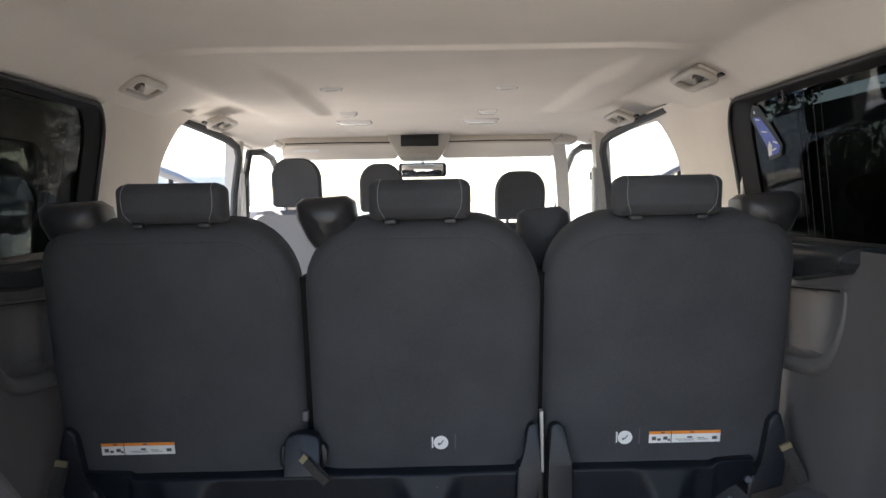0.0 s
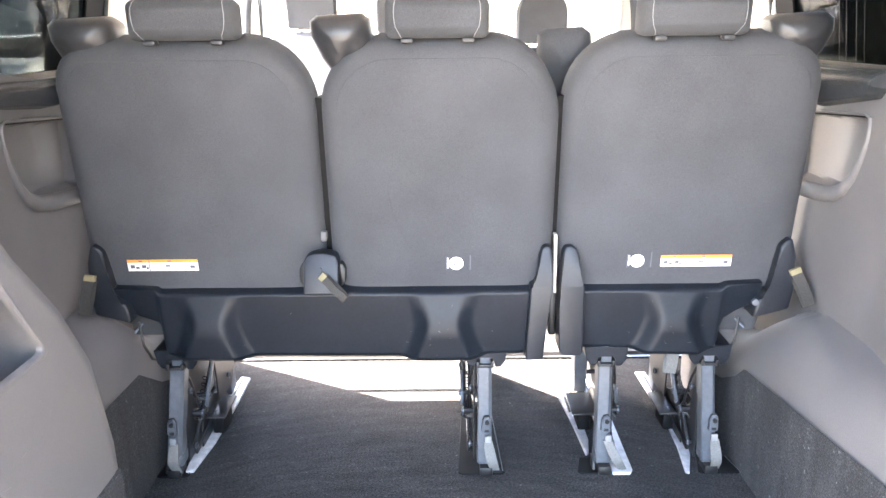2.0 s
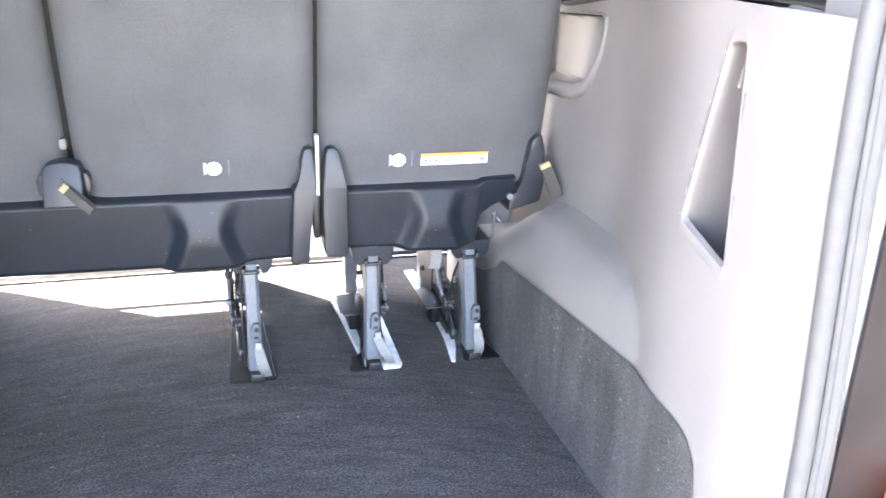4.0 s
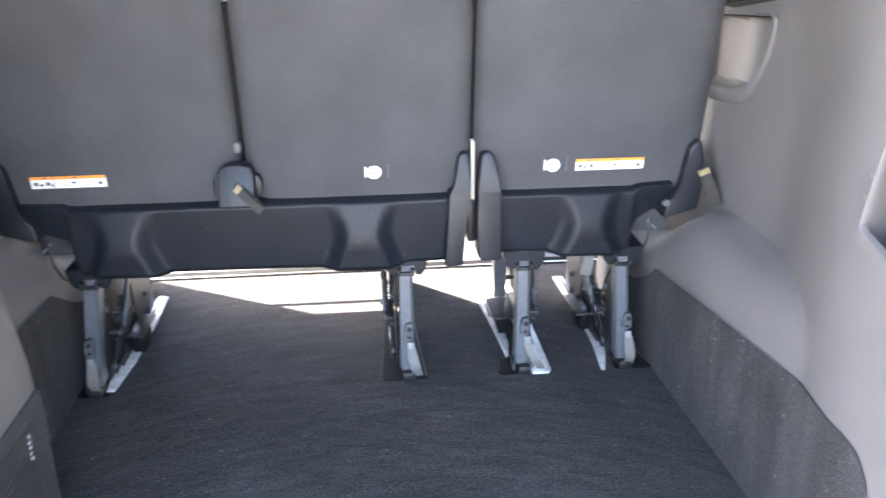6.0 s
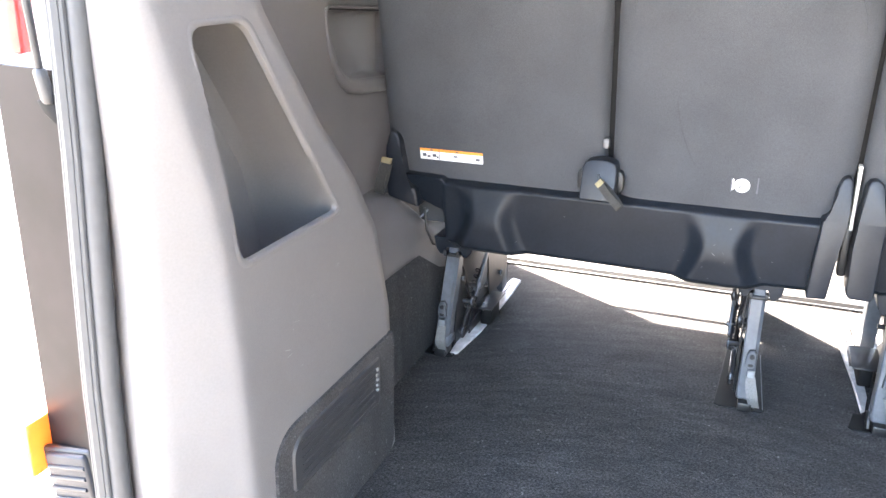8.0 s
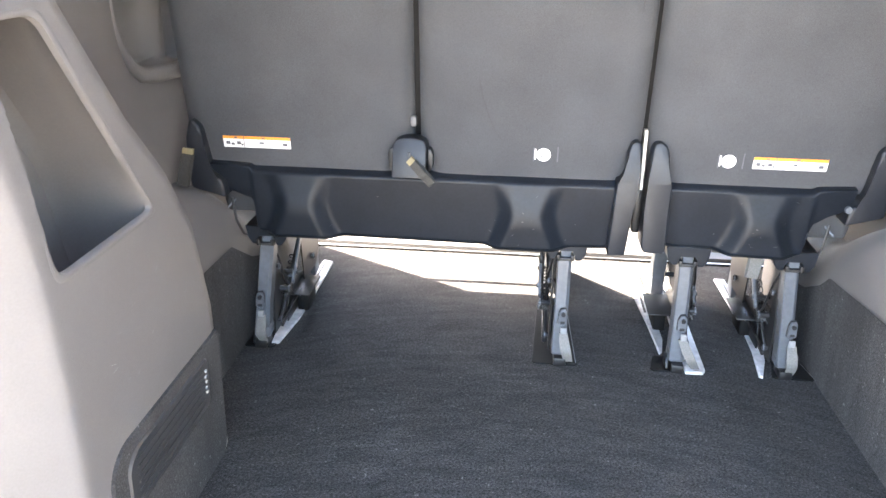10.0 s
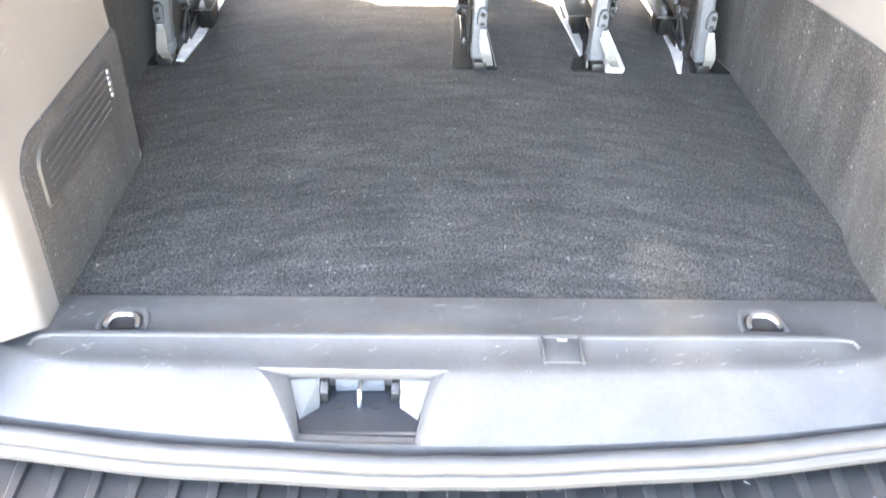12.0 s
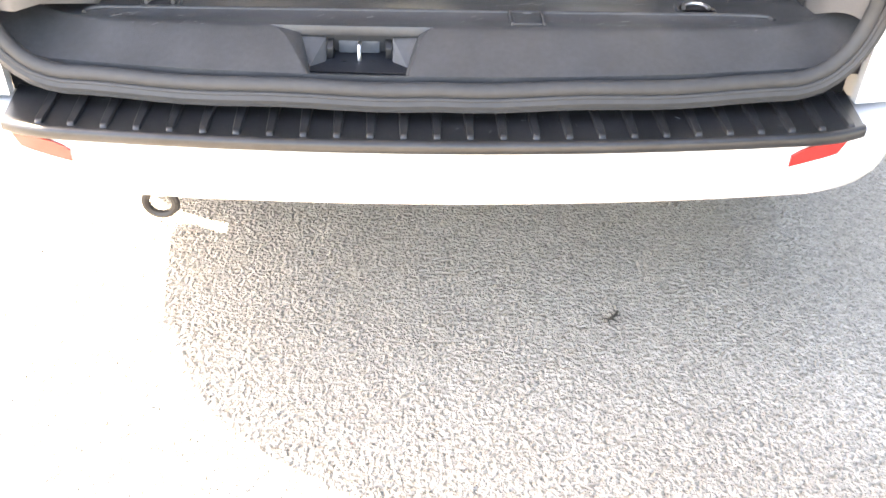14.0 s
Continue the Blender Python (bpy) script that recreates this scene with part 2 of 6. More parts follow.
def mesh_of(bm, mat, angle=38):
    bmesh.ops.recalc_face_normals(bm, faces=bm.faces)
    me = bpy.data.meshes.new("mesh")
    bm.to_mesh(me)
    bm.free()
    for f in me.polygons:
        f.use_smooth = True
    me.set_sharp_from_angle(angle=radians(angle))
    me.materials.append(mat)
    return me


def part(name, bm, mat, parent, label="", angle=38):
    me = bm if isinstance(bm, bpy.types.Mesh) else mesh_of(bm, mat, angle)
    ob = new(name, me)
    ob.parent = parent
    if parent and parent.type == "EMPTY":
        ob.matrix_parent_inverse = Matrix.Translation(-parent.location)
    return tagged(ob, label)


def solid(name, bm, mat, label, category, kind="", angle=38, group=""):
    return tagged(new(name, mesh_of(bm, mat, angle)), label, category, group, kind)


def rbox(c, s, r=0.004, seg=2, m=None, bm=None):
    """A box with rounded edges, centre c, size s, turned by m about its centre."""
    own = bmesh.new()
    bmesh.ops.create_cube(own, size=1.0, matrix=Matrix.Diagonal((*s, 1)))
    if r:
        bmesh.ops.bevel(own, geom=own.edges[:], offset=min(r, 0.49 * min(s)), segments=seg, profile=0.5, affect="EDGES")
    own.transform(Matrix.Translation(c) @ (m.to_4x4() if m else Matrix()))
    return join(bm, own)


def join(bm, own):
    if bm is None:
        return own
    me = bpy.data.meshes.new("t")
    own.to_mesh(me)
    own.free()
    bm.from_mesh(me)
    bpy.data.meshes.remove(me)
    return bm


def turn(x=0, y=0, z=0):
    return pose(0, 0, 0, x, y, z)


def loft(rings, closed=True, caps=True, bm=None):
    own = bmesh.new()
    vs = [[own.verts.new(p) for p in ring] for ring in rings]
    k = len(rings[0])
    for a, b in zip(vs, vs[1:]):
        for i in range(k if closed else k - 1):
            own.faces.new((a[i], a[(i + 1) % k], b[(i + 1) % k], b[i]))
    if caps and closed:
        own.faces.new(vs[0])
        own.faces.new(vs[-1])
    return join(bm, own)


def tube(points, r, seg=8, bm=None, caps=True):
    pts = [Vector(p) for p in points]
    rings, a = [], None
    for i, p in enumerate(pts):
        d = (pts[min(i + 1, len(pts) - 1)] - pts[max(i - 1, 0)]).normalized()
        if a is None:
            a = d.cross(Vector((0, 0, 1)) if abs(d.z) < 0.9 else Vector((1, 0, 0))).normalized()
        else:
            a = (a - d * a.dot(d)).normalized()   # carried along without twisting
        b = d.cross(a)
        rr = r[i] if isinstance(r, (list, tuple)) else r
        rings.append([p + rr * (math.cos(2 * math.pi * k / seg) * a + math.sin(2 * math.pi * k / seg) * b) for k in range(seg)])
    return loft(rings, True, caps, bm)


def prism(poly, axis, a, b, r=0.003, seg=2, bm=None):
    """A flat outline, given in the two other axes in order, pulled along an axis from a to b, with rounded edges."""
    own = bmesh.new()

    def at(p, d):
        return {"x": (d, p[0], p[1]), "y": (p[0], d, p[1]), "z": (p[0], p[1], d)}[axis]
    lo = [own.verts.new(at(p, a)) for p in poly]
    hi = [own.verts.new(at(p, b)) for p in poly]
    k = len(poly)
    own.faces.new(lo)
    own.faces.new(hi)
    for i in range(k):
        own.faces.new((lo[i], lo[(i + 1) % k], hi[(i + 1) % k], hi[i]))
    if r:
        bmesh.ops.bevel(own, geom=own.edges[:], offset=r, segments=seg, profile=0.5, affect="EDGES", clamp_overlap=True)
    return join(bm, own)


def surface(fn, us, vs, thick=None, bm=None):
    """A sheet fn(u, v) over the values us and vs; thick: a vector that gives it a back."""
    own = bmesh.new()
    g = [[own.verts.new(fn(u, v)) for v in vs] for u in us]
    for i in range(len(us) - 1):
        for j in range(len(vs) - 1):
            own.faces.new((g[i][j], g[i + 1][j], g[i + 1][j + 1], g[i][j + 1]))
    if thick:
        t = Vector(thick)
        h = [[own.verts.new(v.co + t) for v in row] for row in g]
        n, m = len(us), len(vs)
        for i in range(n - 1):
            for j in range(m - 1):
                own.faces.new((h[i][j], h[i][j + 1], h[i + 1][j + 1], h[i + 1][j]))
        for i in range(n - 1):
            own.faces.new((g[i][0], h[i][0], h[i + 1][0], g[i + 1][0]))
            own.faces.new((g[i][-1], g[i + 1][-1], h[i + 1][-1], h[i][-1]))
        for j in range(m - 1):
            own.faces.new((g[0][j], g[0][j + 1], h[0][j + 1], h[0][j]))
            own.faces.new((g[-1][j], h[-1][j], h[-1][j + 1], g[-1][j + 1]))
    return join(bm, own)


def steps(a, b, n):
    return [a + (b - a) * i / n for i in range(n + 1)]


def smooth(a, b, x):
    t = min(1, max(0, (x - a) / (b - a)))
    return t * t * (3 - 2 * t)


def lerp_table(rows, x):
    if x <= rows[0][0]:
        return rows[0][1]
    for (a, p), (b, q) in zip(rows, rows[1:]):
        if x <= b:
            return p + (q - p) * (x - a) / (b - a)
    return rows[-1][1]


def outline(x0, x1, z0, z1, tl, tr, bl, br, n=8):
    """A rounded outline; each corner has (rx, rz), from the bottom left round by the right."""
    pts = []
    for cx, cz, (rx, rz), a0 in ((x0, z0, bl, 180), (x1, z0, br, 270), (x1, z1, tr, 0), (x0, z1, tl, 90)):
        ox = cx + rx if cx == x0 else cx - rx
        oz = cz + rz if cz == z0 else cz - rz
        for i in range(n + 1):
            a = radians(a0 + 90 * i / n)
            pts.append((ox + rx * math.cos(a), oz + rz * math.sin(a)))
    return pts


def pillow(x0, x1, z0, z1, tl, tr, bl, br, layers, place, n=8, bm=None, hem=None):
    """A padded slab: layers of (inset, depth), with a straight lower hem if one is given; place(x, z, depth) gives each point's place."""
    rings = []
    for inset, depth in layers:
        cut = [(max(0.006, a - inset), max(0.006, b - inset)) for a, b in (tl, tr, bl, br)]
        rings.append([place(x, z, depth) for x, z in outline(x0 + inset, x1 - inset, z0 + (inset if hem is None else min(inset, hem)), z1 - inset, *cut, n=n)])
    return loft(rings, True, True, bm)


# ---- ground ----
bm = surface(lambda u, v: (u, v, 0.0), [-400, -40, -6, -2, 0, 2, 6, 40, 400], [-400, -40, -4, -1, 0, 1, 2, 6, 40, 400])
solid("ground", bm, M_ASPHALT, "pale worn grey asphalt with small stone chips", "ground", "structure")

# ---- floor of the van ----
bm = rbox((0, 1.792, F - 0.02), (1.5, 1.484, 0.04), 0.004)
solid("floor", bm, M_CARPET, "dark grey needle-felt carpet over the van's load floor", "floor", "structure")
rnd = random.Random(21)
tufts = bmesh.new()
for k in range(760):   # frayed front edge of the carpet
    x, h = rnd.uniform(-0.72, 0.72), rnd.uniform(0.002, 0.006)
    a = [tufts.verts.new((x + dx, 2.532 + dy, F + dz)) for dx, dy, dz in ((-0.0024, 0, -0.001), (0.0024, 0, -0.001), (rnd.uniform(-0.004, 0.004), rnd.uniform(0.0, 0.008), h))]
    tufts.faces.new(a)
solid("floor_carpet_edge", tufts, M_CARPET, "frayed edge of the dark grey carpet", "floor", "structure")
bm = rbox((0, 2.550, F - 0.011), (1.5, 0.016, 0.024), 0.002)
solid("floor_threshold", bm, M_BRIGHT, "bright metal strip along the carpet's front edge", "threshold", "structure")
# black strip added to draw the shade in the gap ahead of the carpet
bm = rbox((0, 2.5395, F - 0.008), (1.5, 0.005, 0.024), 0.001)
solid("floor_gap_shade", bm, M_SOCKET, "black strip that stands in for the shaded gap between carpet and metal strip", "floor", "structure")
bm = rbox((0, 3.719, F - 0.020), (1.5, 2.262, 0.044), 0.002)
solid("floor_front", bm, M_VINYL, "grey vinyl floor ahead of the load carpet", "floor", "structure")
bm = rbox((0, 2.9, F - 0.09), (1.62, 3.7, 0.10), 0.02)
solid("floor_underbody", bm, M_BLACK, "black underside of the van below the floor", "floor", "structure")


# ---- side walls ----
def arch_round(z, z0, z1):
    """Quarter-round top of a wheel arch: 1 below z0, 0 above z1, with a crisp crease at the wall."""
    if z <= z0:
        return 1.0
    return math.sqrt(max(0.0, 1 - ((z - z0) / (z1 - z0)) ** 2)) if z < z1 else 0.0


def right_x(y, z):
    """Inner face of the side trim on the right: wheel arch below, wall above, bulging towards the tailgate."""
    wall = 0.745 - 0.115 * (1 - smooth(1.12, 1.62, y))
    low = min(wall, 0.65 - 0.012 * smooth(1.3, 1.9, y))
    top = 0.995 - 0.05 * (1 - smooth(1.15, 1.4, y)) - 0.16 * smooth(1.75, 2.15, y)
    k = arch_round(z, top - 0.115, top) * (1 - smooth(2.36, 2.46, y))
    # the rear edge turns outwards to the seal
    end = 0.661 - 0.03 * smooth(0.9, 1.5, z)
    return wall + (low - wall) * k + (end - 0.63) * (1 - smooth(0.868, 0.985, y))


def left_x(y, z):
    top = 1.0 - 0.16 * smooth(1.8, 2.15, y)
    k = arch_round(z, top - 0.125, top) * (1 - smooth(2.36, 2.46, y))
    return -0.745 + 0.085 * k - 0.03 * (1 - k) * smooth(1.45, 1.72, y)


def corner_lift(y, z):
    """The trim's lower edge rises over the sill's end."""
    return 0.038 * (1 - smooth(0.90, 1.02, y)) * (1 - smooth(F, 0.78, z))


def belt(y):
    """How far the left waistline climbs towards the tailgate."""
    return max(0.0, min(0.045, 0.14 * (1.77 - y))) * smooth(1.12, 1.3, y)


def cup(x, y, z, side):
    """Hollow of the armrest pocket in the wall."""
    y, z = (y - 0.098, z - 0.005) if side > 0 else (y - 0.03, z - 0.014)
    z += 0.07 * (y - 1.6)   # the pocket falls a little towards the seats
    d = min(smooth(1.575, 1.59, y), 1 - smooth(1.93, 1.96, y))
    lo = 1.245 + (0.14 * (max(0.0, 1.70 - y) / 0.12) ** 2)
    d *= min(smooth(lo - 0.01, lo + 0.014, z), 1 - smooth(1.388, 1.396, z))
    return x + side * 0.05 * d


ys, zs = steps(0.868, 2.62, 220), steps(F, 1.475, 120)
bm = surface(lambda y, z: (cup(right_x(y, z), y, z, 1), y, z + corner_lift(y, z)), ys, zs)
bm = surface(lambda y, z: (0.86, y, z), [1.1, 2.62], [0.4, 1.47], bm=bm)
# opening of the right pocket, bridged by its pouch below
SLIT = [Vector(p) for p in ((1.036, 1.148), (1.149, 1.180), (1.088, 1.430), (1.055, 1.433))]


def slit_depth(y, z):
    """How far inside the right pocket's opening a point lies."""
    d = 1.0
    for p, q in zip(SLIT, SLIT[1:] + SLIT[:1]):
        e = (q - p).normalized()
        d = min(d, e.x * (z - p.y) - e.y * (y - p.x))
    return d


bmesh.ops.delete(bm, geom=[f for f in bm.faces if abs(f.calc_center_median().x - 0.632) < 0.02 and max(slit_depth(v.co.y, v.co.z) for v in f.verts) > 0.0005], context="FACES")
wall_r = solid("wall_right", bm, M_TRIM, "grey moulded plastic side trim with wheel arch and pocket", "wall", "structure")
bm = surface(lambda y, z: (cup(left_x(y, z), y, z, -1), y, z + belt(y) * smooth(1.445, 1.475, z)), steps(1.05, 2.62, 200), zs)
bm = surface(lambda y, z: (-0.86, y, z), [1.1, 2.62], [0.4, 1.47], bm=bm)
wall_l = solid("wall_left", bm, M_TRIM, "grey moulded plastic side trim with wheel arch and pocket", "wall", "structure")

# rounded lip under each armrest pocket
for w, s, o, up in ((wall_l, -1, 0.03, 0.014), (wall_r, 1, 0.098, 0.005)):
    pts = [(1.95, 1.398), (1.8, 1.398), (1.60, 1.397), (1.581, 1.39), (1.579, 1.375), (1.583, 1.35), (1.595, 1.32), (1.62, 1.282), (1.65, 1.257), (1.69, 1.241), (1.75, 1.236), (1.85, 1.236), (1.95, 1.238)]
    bm = tube([(0.745 if s > 0 else left_x(y + o, z), y + o, z + up - 0.07 * (y - 1.6)) for y, z in pts], [0.003, 0.003, 0.003, 0.004, 0.0045, 0.005, 0.007, 0.010, 0.013, 0.016, 0.017, 0.017, 0.017], 10)
    part("pocket_lip", bm, M_TRIM, w)
    pts = [(1.95, 1.3935), (1.8, 1.3935), (1.604, 1.3925), (1.589, 1.386), (1.5865, 1.372), (1.590, 1.35), (1.603, 1.319), (1.626, 1.290)]
    part("pocket_seam", tube([((0.745 if s > 0 else left_x(y + o, z)) + s * 0.004, y + o, z + up - 0.07 * (y - 1.6)) for y, z in pts], 0.0021, 6), M_SOCKET, w, "dark seam round the pocket")

# felt panels low on the walls
def felt_top_r(y):
    return lerp_table([(1.02, 0.80), (1.03, 0.86), (1.06, 0.892), (1.1, 0.899), (1.2, 0.897), (1.4, 0.879), (1.68, 0.857), (1.88, 0.838),
                       (1.93, 0.80), (2.02, 0.757), (2.1, 0.74)], y)


bm = surface(lambda y, v: (right_x(y, F + v * (felt_top_r(y) - F)) - 0.004, y, F + v * (felt_top_r(y) - F)), steps(1.02, 2.1, 90), steps(0, 1, 10))
part("felt_panel", bm, M_FELT, wall_r, "dark grey felt panel")


def felt_top_l(y):
    return lerp_table([(1.40, 0.865), (1.66, 0.868), (1.82, 0.862), (1.95, 0.79), (2.1, 0.74)], y)


bm = surface(lambda y, v: (left_x(y, F + v * (felt_top_l(y) - F)) + 0.004, y, F + v * (felt_top_l(y) - F)), steps(1.40, 2.1, 70), steps(0, 1, 10))
part("felt_panel", bm, M_FELT, wall_l, "dark grey felt panel")


# storage bin that bulges inwards behind the left wheel arch
def bin_front(z):
    return lerp_table([(0.6, 1.485), (0.78, 1.47), (0.9, 1.459), (1.066, 1.408), (1.174, 1.328), (1.278, 1.224), (1.369, 1.154),
                       (1.437, 1.105), (1.6, 1.02), (1.9, 0.93)], z)


def bin_back(z):
    return lerp_table([(0.6, 0.982), (0.8, 0.984), (1.0, 0.972), (1.165, 0.952), (1.236, 0.935), (1.33, 0.906), (1.407, 0.884), (1.466, 0.868), (1.6, 0.845), (1.9, 0.80)], z)


def bin_x(z):
    return -0.561 - 0.034 * smooth(1.2, 1.9, z)


def bin_ring(z):
    a, b = bin_back(z), bin_front(z)
    x = bin_x(z)
    e = 0.872 - 0.022 * smooth(1.1, 1.5, z)
    s = -0.678 + 0.03 * smooth(0.9, 1.5, z)
    a = max(a, e + 0.01)
    out = [(s - 0.004, e + 0.012), (s + 0.008, e + 0.0065), (s + 0.022, e + 0.0015), (s + 0.034, e), (s + 0.060, e + 0.3 * (a - e)), (x - 0.010, a - 0.010), (x - 0.003, a - 0.002), (x, a + 0.006)]
    out += [(x, y) for y in steps(a + 0.02, max(b - 0.035, a + 0.04), 92)]
    out += [(x - 0.004, b - 0.012), (x - 0.016, b), (x - 0.05, b + 0.012), (-0.76, b + 0.05)]
    return out


def in_pocket(y, z):
    """How far inside the tapered pocket a point lies (metres, negative outside)."""
    if z > 1.436 or z < 1.12:
        return -1
    lo = lerp_table([(1.135, 0.986), (1.435, 0.927)], z)
    hi = lerp_table([(1.135, 1.262), (1.2, 1.205), (1.435, 1.042)], z)
    r = min(y - lo, hi - y, 1.435 - z, z - 1.132)
    near = min(y - lo, hi - y), min(1.435 - z, z - 1.132)
    if max(near) < 0.022:          # rounded corners
        r = 0.022 - math.hypot(0.022 - near[0], 0.022 - near[1])
    return r


def pocket_edge(z0=1.133, z1=1.434, grow=0.0, r=0.024):
    """The tapered pocket's outline in y and z, with rounded corners, anticlockwise from the low rear corner."""
    lo = lambda z: lerp_table([(1.133, 0.987), (1.434, 0.927)], z)
    hi = lambda z: lerp_table([(1.133, 1.262), (1.2, 1.207), (1.434, 1.042)], z)
    corners = [Vector((lo(z0) - grow, z0 - grow)), Vector((hi(z0) + grow * 1.4, z0 - grow)), Vector((hi(1.2) + grow, 1.2)), Vector((hi(z1) + grow, z1 + grow)), Vector((lo(z1) - grow, z1 + grow))]
    pts = []
    for i, c in enumerate(corners):
        a, d = (corners[i - 1] - c).normalized(), (corners[(i + 1) % 5] - c).normalized()
        k = 0.05 if i == 2 else r
        for t in steps(0, 1, 6):
            pts.append(c + a * k * (1 - t) ** 2 + d * k * t ** 2)
    return pts


bm = bmesh.new()
levels = steps(F, 1.10, 40) + steps(1.105, 1.45, 92) + steps(1.46, 1.62, 10)
grid = [[None] * len(bin_ring(F)) for _ in levels]
deep = {}
for i, z in enumerate(levels):
    for j, (x, y) in enumerate(bin_ring(z)):
        d = in_pocket(y, z) if 7 < j < 100 else -1
        v = bm.verts.new((x, y, z + corner_lift(y, z)))
        grid[i][j] = v
        deep[v] = d
for a, b in zip(grid, grid[1:]):
    for j in range(len(a) - 1):
        quad = (a[j], a[j + 1], b[j + 1], b[j])
        if min(deep[v] for v in quad) < 0.0005:
            bm.faces.new(quad)
bin_l = solid("wall_bin_left", bm, M_TRIM, "grey plastic corner trim with a tapered storage pocket, lightly scuffed", "wall trim", "structure", 150)


# hollow of the pocket: a rolled rim, then a pouch that widens and falls below it
pouch = []
for grow, dx, fall in ((0.0045, 0.0003, 0), (0.0035, 0.0009, 0), (-0.001, 0.0011, 0), (-0.0035, -0.0005, 0), (-0.0045, -0.008, 0), (0.004, -0.016, 0.02), (0.014, -0.06, 0.10), (0.010, -0.115, 0.13), (-0.01, -0.13, 0.12)):
    pouch.append([(bin_x(p.y) + dx, p.x, p.y - fall * (1 - smooth(1.13, 1.22, p.y))) for p in pocket_edge(grow=grow)])
part("pocket", loft(pouch[::-1], True, False), M_TRIM, bin_l, "deep tapered storage pocket", 50)
back = bmesh.new()
back.faces.new([back.verts.new(p) for p in pouch[-1]])
part("pocket_back", back, M_TRIM, bin_l)
bm = loft([[(-0.562, y, z) for y, z in outline(1.035, 1.452, F + 0.001, 0.853, (0.06, 0.05), (0.01, 0.01), (0.01, 0.01), (0.03, 0.03))],
           [(-0.5565, y, z) for y, z in outline(1.037, 1.45, F + 0.003, 0.851, (0.06, 0.05), (0.01, 0.01), (0.01, 0.01), (0.03, 0.03))]])
part("felt_panel", bm, M_FELT, bin_l, "dark grey lower panel")
bm = loft([[(-0.558, y, z) for y, z in outline(1.075, 1.385, 0.738, 0.832, (0.04, 0.03), (0.01, 0.01), (0.012, 0.012), (0.012, 0.012))],
           [(-0.553, y, z) for y, z in outline(1.079, 1.381, 0.741, 0.828, (0.04, 0.03), (0.01, 0.01), (0.012, 0.012), (0.012, 0.012))]])
flap = part("access_flap", bm, M_TRIMD, bin_l, "dark ribbed access flap")
for i in range(6):
    part("rib", tube([(-0.5525, 1.10, 0.752 + 0.013 * i), (-0.5525, 1.355, 0.752 + 0.013 * i)], 0.0013, 6), M_TRIMD, flap)
for i in range(5):
    part("catch_tooth", rbox((-0.5525, 1.368 - 0.002 * (i % 2), 0.770 + 0.010 * i), (0.005, 0.007, 0.0055), 0.0015), M_STITCH, flap, "pale worn catch tooth")

# right pocket, seen edge on
def slit_ring(grow, x, fall=0.0):
    """The right pocket's outline with rounded corners, moved outwards by grow."""
    c = sum(SLIT, Vector((0, 0))) / 4
    pts = []
    for i, p in enumerate(SLIT):
        out = (p - c).normalized() * grow * 1.35
        a, d = (SLIT[i - 1] - p).normalized(), (SLIT[(i + 1) % 4] - p).normalized()
        for t in steps(0, 1, 5):
            q = p + out + a * 0.012 * (1 - t) ** 2 + d * 0.012 * t ** 2
            pts.append((x, q.x, q.y - fall * (1 - smooth(1.15, 1.25, q.y))))
    return pts


rings = [slit_ring(0.0125, 0.6303), slit_ring(0.0115, 0.6298), slit_ring(0.001, 0.6298), slit_ring(-0.001, 0.6306), slit_ring(-0.002, 0.640), slit_ring(0.006, 0.650, 0.02), slit_ring(0.03, 0.70, 0.08), slit_ring(0.02, 0.775, 0.08)]
part("pocket", loft(rings[::-1], True, False), M_TRIM, wall_r, "deep tapered storage pocket", 50)
back = bmesh.new()
back.faces.new([back.verts.new(p) for p in rings[-1]])
part("pocket_back", back, M_TRIM, wall_r)
latch = part("latch_plate", rbox((0.660, 1.118, 1.391), (0.004, 0.040, 0.046), 0.002), M_TRIM, wall_r, "grey latch plate in the pocket")
part("keyhole", rbox((0.657, 1.116, 1.391), (0.003, 0.008, 0.020), 0.001), M_BLACK, latch)

# pale scuffs on the corner trim
rnd = random.Random(9)
marks = None
for k in range(12):
    y, z, n, a = rnd.uniform(1.08, 1.36), rnd.uniform(0.88, 1.1), rnd.uniform(0.003, 0.016), rnd.uniform(-0.5, 0.9)
    marks = tube([(bin_x(z) + 0.0002, y + t * n * math.cos(a), z + t * n * math.sin(a)) for t in (-0.5, 0, 0.5)], rnd.uniform(0.0002, 0.00045), 4, bm=marks)
part("scuffs", marks, M_SCUFF, bin_l, "pale scuff marks")

# ledges under the quarter windows
for side, w in ((1, wall_r), (-1, wall_l)):
    # the ledge climbs and thins towards the tailgate
    rings = []
    for y in ((1.628, 1.636, 1.65, 1.70, 1.85, 2.3, 2.6) if side > 0 else (1.25, 1.3, 1.5, 1.77, 2.3, 2.6)):
        low = 1.403 + 0.15 * max(0.0, 1.85 - y) + 0.02 * (1 - smooth(1.620, 1.652, y)) if side > 0 else 1.420 + 0.08 * max(0.0, 1.77 - y)
        high = 1.481 if side > 0 else 1.478 + 0.035 * max(0.0, 1.77 - y)
        rings.append([(side * (x + (0.0 if side > 0 else 0.034)), y, low + (high - low) * t) for x, t in
                      ((0.80, 0.0), (0.735, 0.0), (0.716, 0.09), (0.712, 0.2), (0.714, 0.53), (0.722, 0.74), (0.738, 0.9), (0.80, 1.0))])
    bm = loft(rings)
    part("window_ledge", bm, M_LEDGE, w, "black plastic ledge")

def tumble(z):
    """How far the side glass leans in above its lower edge."""
    return 0.17 * (z - 1.465)


